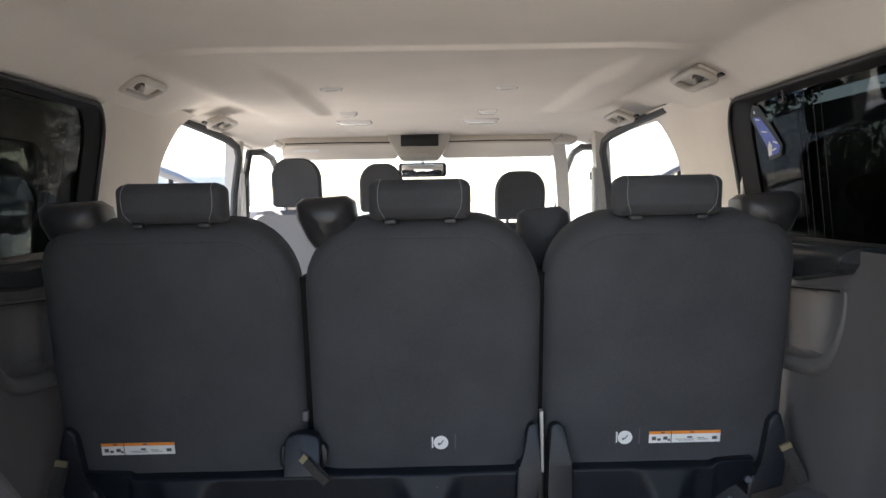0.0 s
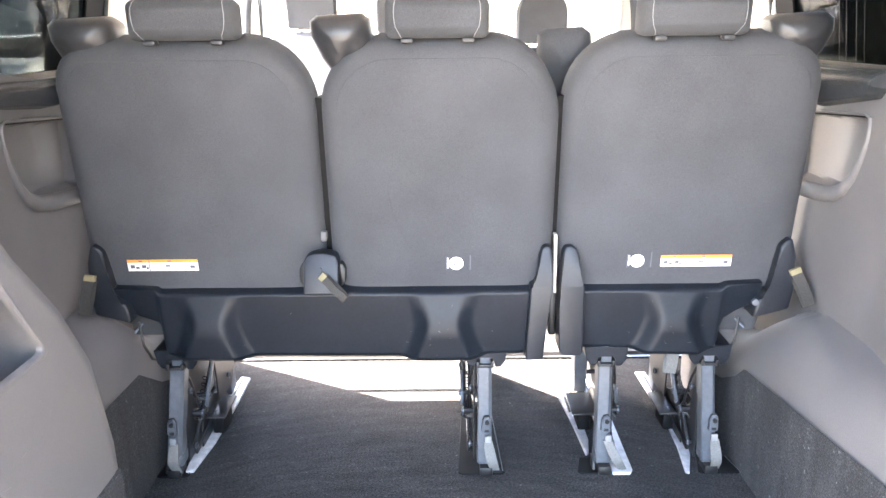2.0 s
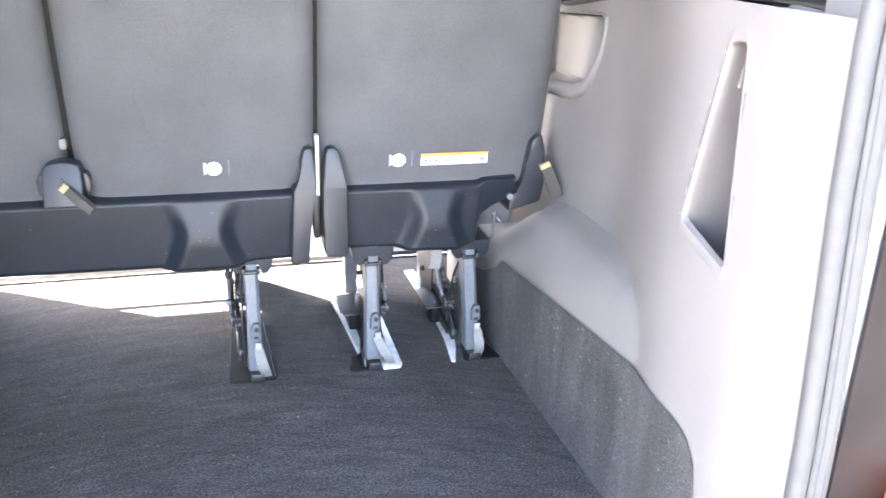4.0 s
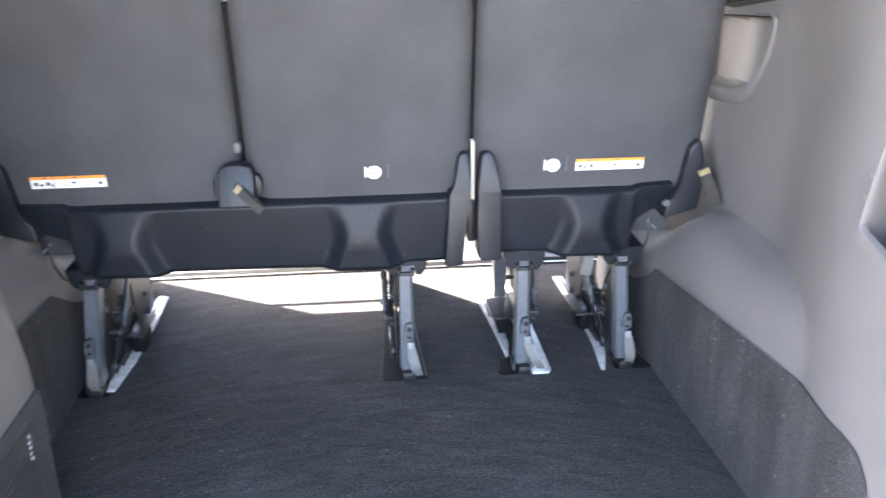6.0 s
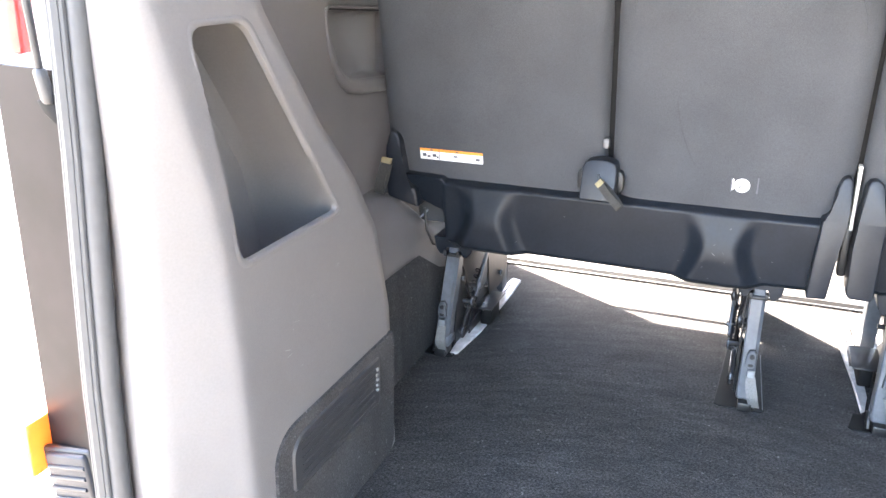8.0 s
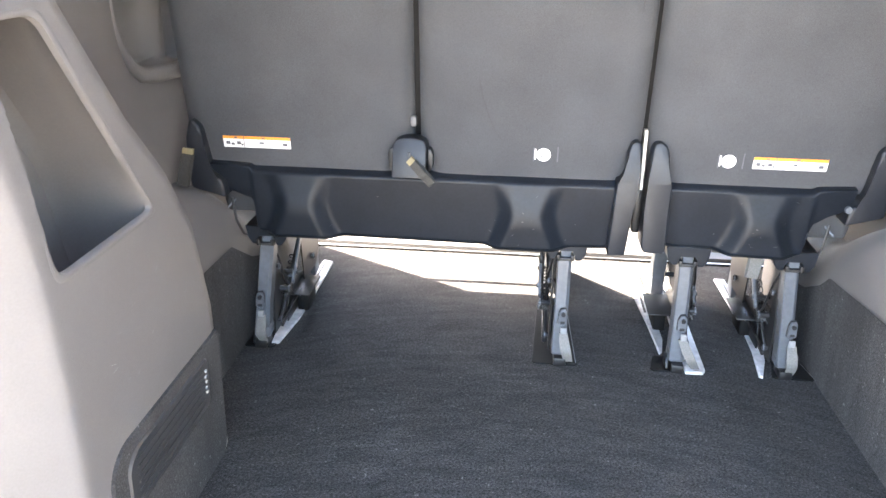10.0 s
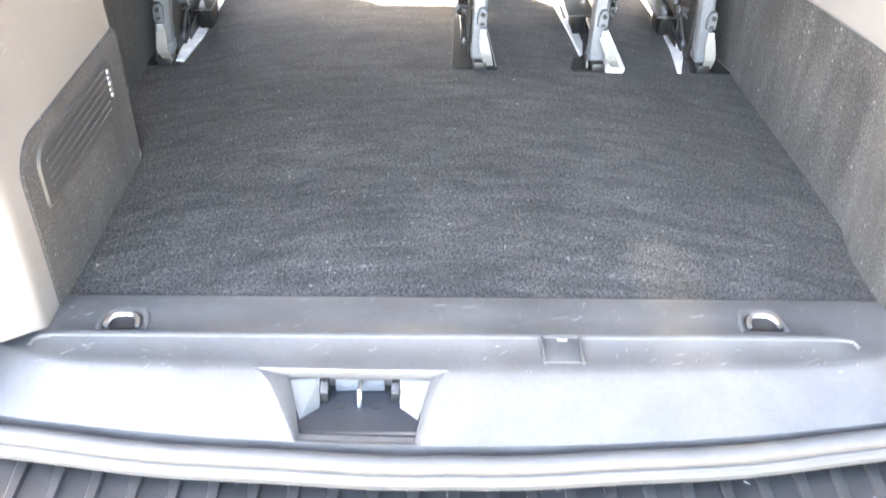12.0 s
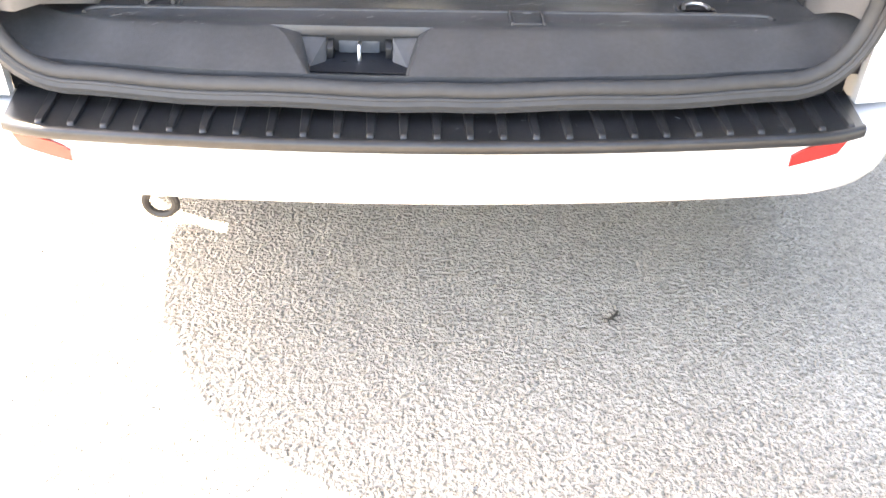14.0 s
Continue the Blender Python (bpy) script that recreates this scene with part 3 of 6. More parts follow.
# upper walls: quarter windows, pillars, door openings
for side, nm in ((-1, "left"), (1, "right")):
    # pillar behind the sliding door opening
    yc = 2.20 if side < 0 else 2.30
    y1 = 2.56 if side < 0 else 2.70
    bm = surface(lambda u, z: (side * (0.757 - 0.03 * smooth(1.6, 1.85, z) - 0.06 * smooth(1.8, 1.9, z)),
                               yc - 0.085 + u * (y1 - yc + 0.085 + 0.17 * max(0.0, (z - 1.62) / 0.20) ** 2.2), z),
                 steps(0, 1, 10), steps(1.42, 1.845, 18), thick=(side * 0.08, 0, 0))
    solid("wall_pillar_" + nm, bm, M_LINER, "pale fabric-covered pillar beside the sliding door opening", "pillar", "structure")
    # tailgate-side pillar above the trim
    bm = surface(lambda y, z: (side * (0.70 - 0.02 * smooth(1.6, 1.9, z)), y, z), steps(0.80, 1.02, 4), steps(1.60 if side < 0 else 1.42, 1.9, 8), thick=(side * 0.1, 0, 0))
    solid("wall_rear_pillar_" + nm, bm, M_TRIM, "grey plastic pillar beside the tailgate opening", "pillar", "structure")
    # outer body side under and over the window
    arch = [(1.765 - 0.355 * math.cos(a), 0.325 + 0.355 * math.sin(a)) for a in [radians(180 * k / 20) for k in range(21)]]
    bm = prism([(1.10, 1.45), (1.10, 0.37), (1.35, 0.32)] + arch + [(2.20, 0.33), (2.605, 0.33), (2.605, 1.45)], "x", side * 0.86, side * 0.90, 0)
    bm = rbox((side * 0.86, 4.6, 0.75), (0.04, 1.0, 0.75), 0.02, bm=bm)
    solid("wall_outer_" + nm, bm, M_WHITE, "white painted outer body side", "body panel", "structure")
    win = thing("window_" + ("1" if side < 0 else "2"), (side * 0.79, 1.6, 1.46), "dark tinted rear quarter window in a black frame", "window", "", "structure")
    out = outline(1.0, yc - (0.09 if side < 0 else 0.065), 1.465, 1.80, (0.05, 0.05), (0.07, 0.09), (0.04, 0.04), (0.05, 0.05))
    inn = outline(1.03, yc - 0.16, 1.485, 1.785, (0.04, 0.04), (0.06, 0.08), (0.03, 0.03), (0.04, 0.04))
    if side < 0:
        out, inn = ([(y, z + belt(y) * (1 - smooth(1.47, 1.75, z))) for y, z in ring] for ring in (out, inn))
    bm = loft([[(side * (0.78 - tumble(z)), y, z) for y, z in out], [(side * (0.793 - tumble(z)), y, z) for y, z in inn], [(side * (0.81 - tumble(z)), y, z) for y, z in inn],
               [(side * (0.81 - tumble(z)), y, z) for y, z in out], [(side * (0.78 - tumble(z)), y, z) for y, z in out]], caps=False)
    part("window_frame", bm, M_FRIT, win)
    part("rubber_edge", tube([(side * (0.779 - tumble(z)), y, z) for y, z in out + out[:1]], 0.0055, 8), M_BLACK, win, "black rubber edge")
    bm = loft([[(side * (0.797 - tumble(z)), y, z) for y, z in inn], [(side * (0.800 - tumble(z)), y, z) for y, z in inn]])
    pane = part("pane", bm, M_TINT, win, "dark tinted glass")
    if side > 0:
        # thin aerial wires printed inside the glass
        for y in (1.93, 1.90, 1.857, 1.824):
            part("aerial_wire", tube([(0.7962 - tumble(z), y + 0.15 * (1.5 - z), z) for z in (1.487, 1.58, 1.68, 1.78)], 0.0003, 5), M_TRIMD, win, "thin aerial wire")


# rear axle under the floor, with its two wheels
axle = thing("rear_axle", (0, 1.765, 0.0), "rear axle with two black tyres on plain steel rims", "axle")
part("beam", tube([(-0.74, 1.765, 0.318), (0.74, 1.765, 0.318)], 0.035, 12), M_BLACK, axle)
for side in (-1, 1):
    ring = [(0.19, -0.085), (0.24, -0.098), (0.29, -0.098), (0.312, -0.085), (0.318, -0.05), (0.318, 0.05), (0.312, 0.085), (0.29, 0.098), (0.24, 0.098), (0.19, 0.085)]
    tyre = part("tyre", loft([[(side * 0.80 + w, 1.765 + r * math.cos(a), 0.318 + r * math.sin(a)) for r, w in ring] for a in [2 * math.pi * k / 40 for k in range(41)]], True, False), M_TYRE, axle)
    part("rim", tube([(side * 0.74, 1.765, 0.318), (side * 0.86, 1.765, 0.318)], 0.195, 28), M_STEEL, tyre)

# ---- headliner and roof ----
def liner_z(x, y):
    ax = abs(x)
    z = 1.885 - (0.10 - 0.052 * smooth(2.45, 2.75, y)) * smooth(0.58, 0.80, ax) - 0.02 * smooth(3.4, 4.1, y)
    bulge = smooth(0.362, 0.394, abs(x - 0.035) + 0.035 * smooth(1.9, 2.3, y) - 0.03) * smooth(1.90, 2.15, y) * (1 - smooth(2.95, 3.3, y)) * (1 - smooth(0.5, 0.62, ax))
    z -= 0.022 * bulge
    edge = 1.872 - 0.03 * ax * ax + 1.1 * max(0.0, ax - 0.40) ** 1.6   # the front panel laps under the rear one
    z -= 0.011 * smooth(edge, edge + 0.008, y) * (1 - smooth(0.50, 0.66, ax)) * (1 - 0.7 * smooth(2.6, 3.2, y))
    return z


bm = surface(lambda x, y: (x, y, liner_z(x, y)), steps(-0.80, 0.80, 160), steps(1.0, 1.84, 20) + steps(1.846, 2.0, 52) + steps(2.02, 4.12, 105), thick=(0, 0, 0.05))
solid("ceiling", bm, M_LINER, "pale beige fabric headliner", "ceiling", "structure", 60)
bm = surface(lambda x, y: (x, y, 1.955 - 0.055 * smooth(0.55, 0.9, abs(x))), steps(-0.88, 0.88, 20), [1.02, 2, 3, 4.2], thick=(0, 0, 0.02))
solid("roof", bm, M_WHITE, "white painted van roof", "roof", "structure")

# ---- rear row of seats ----
def back_place(x, z, d):
    """A point of a reclined backrest: d metres in front of its rear face."""
    return (x, 1.872 - 0.215 * (z - 1.05) + d, z + 0.2 * d)


BACK_LAYERS = [(0.115, -0.004), (0.07, -0.0036), (0.046, -0.002), (0.030, 0.0015), (0.016, 0.008), (0.006, 0.018), (0.0, 0.034), (0.0, 0.085),
               (0.012, 0.105), (0.05, 0.12)]


def backrest(root, x0, x1, tl, tr, tab):
    b = part("backrest", pillow(x0, x1, 1.028, 1.536, tl, tr, (0.012, 0.01), (0.012, 0.01), BACK_LAYERS, back_place, n=10, hem=0.004), M_FABRIC, root,
             "black fabric backrest")
    # seam where the rear panel meets the top panel
    edge = [back_place(x, z, 0.0008) for x, z in outline(x0 + 0.032, x1 - 0.032, 1.07, 1.504, *[(max(0.03, a - 0.032), max(0.03, c - 0.032)) for a, c in (tl, tr)], (0.01, 0.01), (0.01, 0.01), n=10) if z > 1.36]
    part("seam", tube(edge, 0.0011, 5), M_FABRIC, b)
    part("hem", tube([back_place(x, 1.031, -0.0042) for x in steps(x0 + 0.02, x1 - 0.02, 6)], 0.0016, 6), M_FABRIC, b)
    part("backrest_foot_tab", prism([(tab - 0.030, 1.032), (tab - 0.023, 1.023), (tab + 0.023, 1.023), (tab + 0.030, 1.032)], "y", 1.862, 1.872, 0.002), M_COVER, b)
    return b


def headrest(root, x0, x1):
    def place(x, z, d):
        return (x, 1.735 - 0.12 * (z - 1.57) + d, z)
    h = part("headrest", pillow(x0, x1, 1.541, 1.617, (0.022, 0.018), (0.022, 0.018), (0.014, 0.014), (0.014, 0.014),
                                [(0.026, 0.0008), (0.022, 0.0008), (0.018, 0.003), (0.009, 0.012), (0.002, 0.026), (0.0, 0.042), (0.002, 0.07), (0.008, 0.085), (0.02, 0.092)], place, n=6),
             M_FABRIC, root, "black fabric headrest with pale stitching")
    for s, e in ((1, x0), (-1, x1)):
        pts = [place(e + s * i, z, d - 0.0006) for i, z, d in ((0.030, 1.5425, 0.024), (0.027, 1.550, 0.010), (0.021, 1.561, 0.0030), (0.0185, 1.575, 0.0027), (0.018, 1.588, 0.0027), (0.019, 1.600, 0.0040),
                                                                (0.021, 1.609, 0.011), (0.022, 1.6155, 0.026), (0.022, 1.6175, 0.045), (0.022, 1.616, 0.07))]
        part("seam", tube(pts, 0.0007, 5), M_STITCH, h, "pale stitched seam")
    for x in (x0 + 0.04, x1 - 0.04):
        p = part("headrest_post", tube([(x, 1.795, 1.51), (x, 1.79, 1.56)], 0.006, 8), M_BRIGHT, root)
        part("guide", rbox((x, 1.765, 1.538), (0.023, 0.024, 0.009), 0.004), M_TRIMD, p, "grey plastic guide")
    return h


def armrest(root, x0, x1, z0, z1, y, slant, mat, label):
    """A padded armrest folded up beside the backrest, its end above the shoulder; slant: how much its two sides draw in below."""
    a, c = slant
    prof = [(x0, z1 - 0.012), (x0 + 0.014, z1 - 0.002), (x1 - 0.02, z1 + 0.003), (x1 - 0.004, z1 - 0.008), (x1, z1 - 0.03), (x1 - 0.3 * c, z0 + 0.05), (x1 - c, z0), (x0 + a, z0),
            (x0 + 0.35 * a, z0 + 0.045), (x0, z1 - 0.04)]
    cx, cz = (x0 + x1) / 2, (z0 + z1) / 2
    rings = []
    for k, d in ((0.25, -0.016), (0.5, -0.0135), (0.72, -0.008), (0.88, 0.001), (0.97, 0.012), (1.0, 0.026), (1.0, 0.065), (0.96, 0.085), (0.8, 0.092)):
        rings.append([(cx + (p - cx) * k, y + d - 0.25 * (q - cz), cz + (q - cz) * k) for p, q in prof])
    arm = part("armrest", loft(rings), mat, root, label, 50)
    side = 0 if a > c else 1
    pts = [prof[i] for i in ((7, 8, 9, 0, 1) if side == 0 else (6, 5, 4, 3))]
    part("piping", tube([(cx + (p - cx) * 0.985, y + 0.0165 - 0.25 * (q - cz), cz + (q - cz) * 0.985) for p, q in pts], 0.0022, 6), M_STITCH, arm, "pale piping")
    return arm


def shell(root, x0, x1, bottom, ridges, dip):
    """The dark plastic tray behind the cushion, with proud ridges over the frame's posts."""
    def face(x, t):
        lo = bottom(x)
        rise = 0.0
        for c, w in ridges:   # each ridge narrows to a waist and flares out above and below it
            half = w - 0.006 + 0.085 * abs(t - 0.5) ** 1.5
            rise += 1 - smooth(half - 0.004, half + 0.038, abs(x - c))
        z = lo + (1.050 - lo) * t - dip * rise * (1 - t)
        shelf = 0.030 * smooth(0.845, 0.945, t)
        y = 1.847 + shelf - 0.028 * rise * (1 - smooth(0.30, 1.0, t))
        y += 0.012 * (1 - smooth(0.0, 0.06, t)) + 0.022 * (1 - t)
        return (x, y, z)
    bm = surface(face, steps(x0, x1, int((x1 - x0) / 0.005)), steps(0, 1, 50), thick=(0, 0.05, 0))
    rnd = random.Random(int(1000 * (x1 + 2)))
    marks = None
    for k in range(14):   # short pale scratches, most of them low on the last ridge
        x, t = (ridges[-1][0] + rnd.gauss(0, 0.035), rnd.uniform(0.08, 0.45)) if k % 2 else (rnd.uniform(x0 + 0.08, x1 - 0.06), rnd.uniform(0.1, 0.8))
        n, a = rnd.uniform(0.0015, 0.006), rnd.uniform(-0.6, 0.6)
        line = [face(x + q * n * math.cos(a), t + q * n * math.sin(a) * 6) for q in (-0.5, 0, 0.5)]
        marks = tube([(p[0], p[1] - 0.0002, p[2]) for p in line], rnd.uniform(0.00015, 0.0003), 4, bm=marks)
    s = part("seat_shell", bm, M_SHELL, root, "dark blue-black moulded seat shell, scuffed", 60)
    tagged(part("scuffs", marks, M_SCUFF, s), "short pale scratches", kind="stuff")
    return s


def hinge_cover(root, poly, y0=1.836, y1=1.90, lean=0.0, r=0.006, fold=0.0):
    """A flat moulded cover: outline in x and z, pulled forwards, leaning back with the seat."""
    bm = prism(poly, "y", y0, y1, r, 3)
    zc = sum(p[1] for p in poly) / len(poly)
    if fold:
        for z in (1.043, 1.049):
            bmesh.ops.bisect_plane(bm, geom=bm.verts[:] + bm.edges[:] + bm.faces[:], plane_co=(0, 0, z), plane_no=(0, 0, 1))
    for v in bm.verts:
        v.co.y -= lean * (v.co.z - zc) - fold * max(0.0, v.co.z - 1.045)
    return part("hinge_cover", bm, M_COVER, root, "dark plastic hinge cover")


def strap(root, p, q, w, mat=None, label="woven pull strap with a tan tab"):
    mat = mat or M_WEB
    p, q = Vector(p), Vector(q)
    d = (q - p).normalized()
    side = d.cross(Vector((0, 1, 0))).normalized() * w / 2
    rings = []
    for t in steps(0, 1, 12):   # a folded loop: down, round and back up behind
        u = min(1.0, t / 0.55) if t <= 0.55 else 1.0 - 0.85 * (t - 0.55) / 0.45
        back = -0.010 * math.sin(math.pi * min(1.0, t / 0.6)) + (0.012 * smooth(0.45, 0.65, t) if t > 0.45 else 0)
        c = p + (q - p) * u + Vector((0, back, -0.004 * math.sin(math.pi * smooth(0.4, 0.7, t))))
        rings.append([c + k * side + Vector((0, e, 0)) for k, e in ((1, -0.0013), (-1, -0.0013), (-1, 0.0013), (1, 0.0013))])
    s = part("pull_strap", loft(rings), mat, root, label)
    c = p + d * 0.004
    part("tab", loft([[c + k * d + sgn * side * 1.04 + Vector((0, e, 0)) for sgn, e in ((1, -0.005), (-1, -0.005), (-1, 0.003), (1, 0.003))] for k in (-0.0055, 0.0055)]),
         M_TAB, s, "tan woven tab")


def leg(root, x, flip, sway=0.0, lean=0.0, shelf=None):
    """A seat leg: folded steel post, latch lever with a webbing pull, linkage and a slanting brace, latched into a floor rail."""
    def y_at(z):
        return 1.872 + 0.052 * (z - 0.752)
    ring = [(-0.015, 0.0), (0.009, 0.0), (0.0165, 0.007), (0.0165, 0.040), (-0.0175, 0.040), (-0.0175, 0.003)]
    post = part("leg", loft([[(x + p * k + lean * (z - 0.63) / 0.22, y_at(z) + q, z) for p, q in ring] for z, k in ((0.628, 0.85), (0.634, 0.96), (0.66, 0.96), (0.70, 0.9), (0.846, 0.9), (0.852, 0.84))]), M_STEEL, root, "grey painted steel leg", 20)
    part("neck", rbox((x + lean + 0.001, 1.896, 0.872), (0.024, 0.034, 0.05), 0.004), M_STEEL, post)
    part("collar", rbox((x + lean, 1.888, 0.853), (0.038, 0.036, 0.007), 0.002), M_BLACK, post, "black collar")
    for dx in (-0.016, 0.015):
        part("collar_clip", rbox((x + lean + dx, 1.869, 0.858), (0.007, 0.008, 0.014), 0.002), M_BLACK, post)
    lever = [(-0.010, 0.700), (0.004, 0.692), (0.0145, 0.698), (0.0145, 0.732), (0.009, 0.742), (-0.003, 0.740), (-0.008, 0.728)]
    for name, grow, y0, y1, mat in (("lever_gap", 0.90, 1.8655, 1.871, M_BLACK), ("latch_lever", 0.82, 1.861, 1.869, M_STEEL)):
        cx, cz = sum(p for p, q in lever) / 7, sum(q for p, q in lever) / 7
        part(name, prism([(x + cx + (p - cx) * grow, cz + (q - cz) * grow) for p, q in lever], "y", y0, y1, 0.001, 1), mat, post)
    part("bolt", tube([(x + 0.004, 1.857, 0.726), (x + 0.004, 1.866, 0.726)], 0.0052, 10), M_DARKMETAL, post, "dark bolt head")
    part("slot", rbox((x + 0.003, 1.8605, 0.706), (0.010, 0.004, 0.005), 0.001), M_BLACK, post)
    part("pull_tag", rbox((x + 0.005 + 0.1 * sway, 1.858, 0.687), (0.014, 0.006, 0.016), 0.002), M_STITCH, post, "pale stitched tag")
    rings = []
    for t in steps(0, 1, 9):
        w = 0.0095 + 0.002 * math.sin(math.pi * t)
        bulge = 0.016 * math.sin(math.pi * min(1.0, t * 1.05) ** 1.3)
        rings.append([(x + 0.006 + sway * t + 0.004 * t * t + sx * w, 1.859 - bulge + sy * 0.0022, 0.682 - 0.070 * t) for sx, sy in ((1, -1), (-1, -1), (-1, 1), (1, 1))])
    part("release_strap", loft(rings), M_PULL, post, "pale grey woven release strap", 60)
    part("foot", rbox((x + 0.001, 1.890, 0.634), (0.038, 0.046, 0.03), 0.008, 3), M_STEEL, post)
    part("foot_catch", rbox((x + 0.002, 1.876, 0.611), (0.028, 0.05, 0.02), 0.003), M_BLACK, post, "black floor catch")
    part("hook_claw", prism([(1.868, 0.604), (1.90, 0.604), (1.905, 0.628), (1.885, 0.634), (1.872, 0.622)], "x", x - flip * 0.022, x - flip * 0.016, 0.001, 1), M_DARKMETAL, post)
    plate = [(1.905, 0.615), (2.0, 0.615), (2.05, 0.64), (2.02, 0.69), (1.95, 0.72), (1.93, 0.80), (1.925, 0.87), (1.905, 0.87)]
    part("side_plate", prism(plate, "x", x + flip * 0.020, x + flip * 0.024, 0.0008, 1), M_DARKMETAL, root)
    plate = [(2.12, 0.66), (2.24, 0.66), (2.28, 0.70), (2.27, 0.88), (2.14, 0.88), (2.10, 0.78)]
    part("side_plate", prism(plate, "x", x + flip * 0.036, x + flip * 0.040, 0.0008, 1), M_DARKMETAL, root)
    part("side_plate", prism([(1.99, 0.60), (2.26, 0.61), (2.20, 0.66), (2.08, 0.70), (2.0, 0.66)], "x", x + flip * 0.026, x + flip * 0.030, 0.0008, 1), M_DARKMETAL, root)
    if shelf is not None:
        part("foot_block", rbox((x + shelf + 0.004, 2.10, 0.628), (0.030, 0.08, 0.05), 0.006), M_SOCKET, root)
        part("shelf_plate", rbox((x + shelf, 2.085, 0.664), (0.062, 0.125, 0.005), 0.002), M_DARKMETAL, root)
    else:   # a release cable that hangs free with a knob at its end
        part("release_cable", tube([(x - 0.049, 1.99, 0.90), (x - 0.049, 1.99, 0.835), (x - 0.048, 1.99, 0.815)], [0.006, 0.0055, 0.004], 8), M_BLACK, root)
        part("knob", tube([(x - 0.048, 1.99, 0.817), (x - 0.048, 1.99, 0.810), (x - 0.047, 1.99, 0.797)], [0.004, 0.008, 0.006], 10), M_DARKMETAL, root)
    for k, (y0, z0, y1, z1, dx, mat) in enumerate(((1.93, 0.64, 2.22, 0.855, 0.030, M_DARKMETAL), (1.98, 0.715, 2.12, 0.865, 0.048, M_STEEL), (1.92, 0.63, 2.16, 0.655, 0.034, M_DARKMETAL), (1.96, 0.69, 2.06, 0.78, 0.042, M_BLACK))):
        part("link_bar", rbox((x + flip * dx, (y0 + y1) / 2, (z0 + z1) / 2), (0.007, math.hypot(y1 - y0, z1 - z0), 0.016 - 0.002 * k), 0.002, 1,
                              m=turn(x=math.degrees(math.atan2(z1 - z0, y1 - y0)))), mat, root)
    part("spring", tube([(x + flip * 0.034 + 0.008 * math.cos(k), 1.95 + 0.0022 * k, 0.69 + 0.0017 * k + 0.008 * math.sin(k)) for k in [i * 0.7 for i in range(64)]], 0.0016, 5),
         M_DARKMETAL, root)
    for yy, zz, w, rr in ((1.93, 0.64, 0.036, 0.006), (1.955, 0.71, 0.05, 0.006), (2.0, 0.735, 0.056, 0.005), (2.05, 0.66, 0.05, 0.007), (1.935, 0.775, 0.034, 0.005), (2.14, 0.83, 0.056, 0.006), (2.2, 0.70, 0.05, 0.006)):
        piv = part("pivot", tube([(x + flip * 0.014, yy, zz), (x + flip * w, yy, zz)], rr, 9), M_DARKMETAL, root)
        part("washer", tube([(x + flip * (w - 0.005), yy, zz), (x + flip * (w - 0.002), yy, zz)], rr * 1.5, 10), M_STEEL, piv)
    part("cable", tube([(x + flip * 0.02, 1.90, 0.86), (x + flip * 0.032, 1.93, 0.80), (x + flip * 0.034, 1.97, 0.72), (x + flip * 0.03, 2.06, 0.64)], 0.003, 6), M_BLACK, root)
    part("front_leg", rbox((x + flip * 0.012, 2.29, 0.735), (0.034, 0.05, 0.25), 0.004, m=turn(x=6)), M_STEEL, root, "grey painted steel leg")
    ears = [(-0.048, 0.893), (0.048, 0.893), (0.044, 0.862), (0.034, 0.848), (0.022, 0.848), (0.017, 0.872), (-0.017, 0.872), (-0.021, 0.850), (-0.032, 0.850), (-0.042, 0.864)]
    part("under_bracket", prism([(x + lean + p, q) for p, q in ears], "y", 1.878, 1.97, 0.002, 1), M_SHELL, root, "dark moulded bracket")


def on_back(x, z, off):
    """A point off metres behind the backrest's rear face."""
    return (x, 1.872 - 0.215 * (z - 1.05) - 0.0038 - off, z)


TILT_BACK = turn(x=12.1)


def warning_label(root, x, z, w, h):
    """An orange-topped label of small pictures, which stays a plain sticker with ink marks."""
    def plate(name, u, v, a, b, off, mat, parent, label=""):
        return part(name, rbox(on_back(x + u, z + v, off), (a, 0.0006, b), 0.0002, 1, m=TILT_BACK), mat, parent, label)
    lab = plate("warning_label", 0, 0, w, h, 0.0006, M_LABEL, root, "white warning label with an orange band")
    plate("band", 0, h * 0.37, w, h * 0.26, 0.0010, M_ORANGE, lab, "orange band")
    plate("divider", -w * 0.19, 0, 0.0016, h, 0.0013, M_INK, lab)
    for u, v, a, b in ((-0.43, -0.1, 0.06, 0.3), (-0.36, -0.2, 0.05, 0.2), (-0.27, -0.1, 0.06, 0.28), (-0.22, -0.25, 0.03, 0.2), (0.0, -0.2, 0.26, 0.03), (0.02, -0.3, 0.22, 0.03), (0.07, -0.05, 0.07, 0.16),
                       (0.22, -0.12, 0.10, 0.05), (0.26, -0.24, 0.14, 0.04), (0.42, -0.14, 0.07, 0.26)):
        plate("mark", u * w, v * h, a * w, b * h, 0.0011, M_INK, lab)
    for u in (-0.31, 0.1):
        plate("mark", u * w, h * 0.37, w * 0.05, h * 0.12, 0.0014, M_INK, lab)


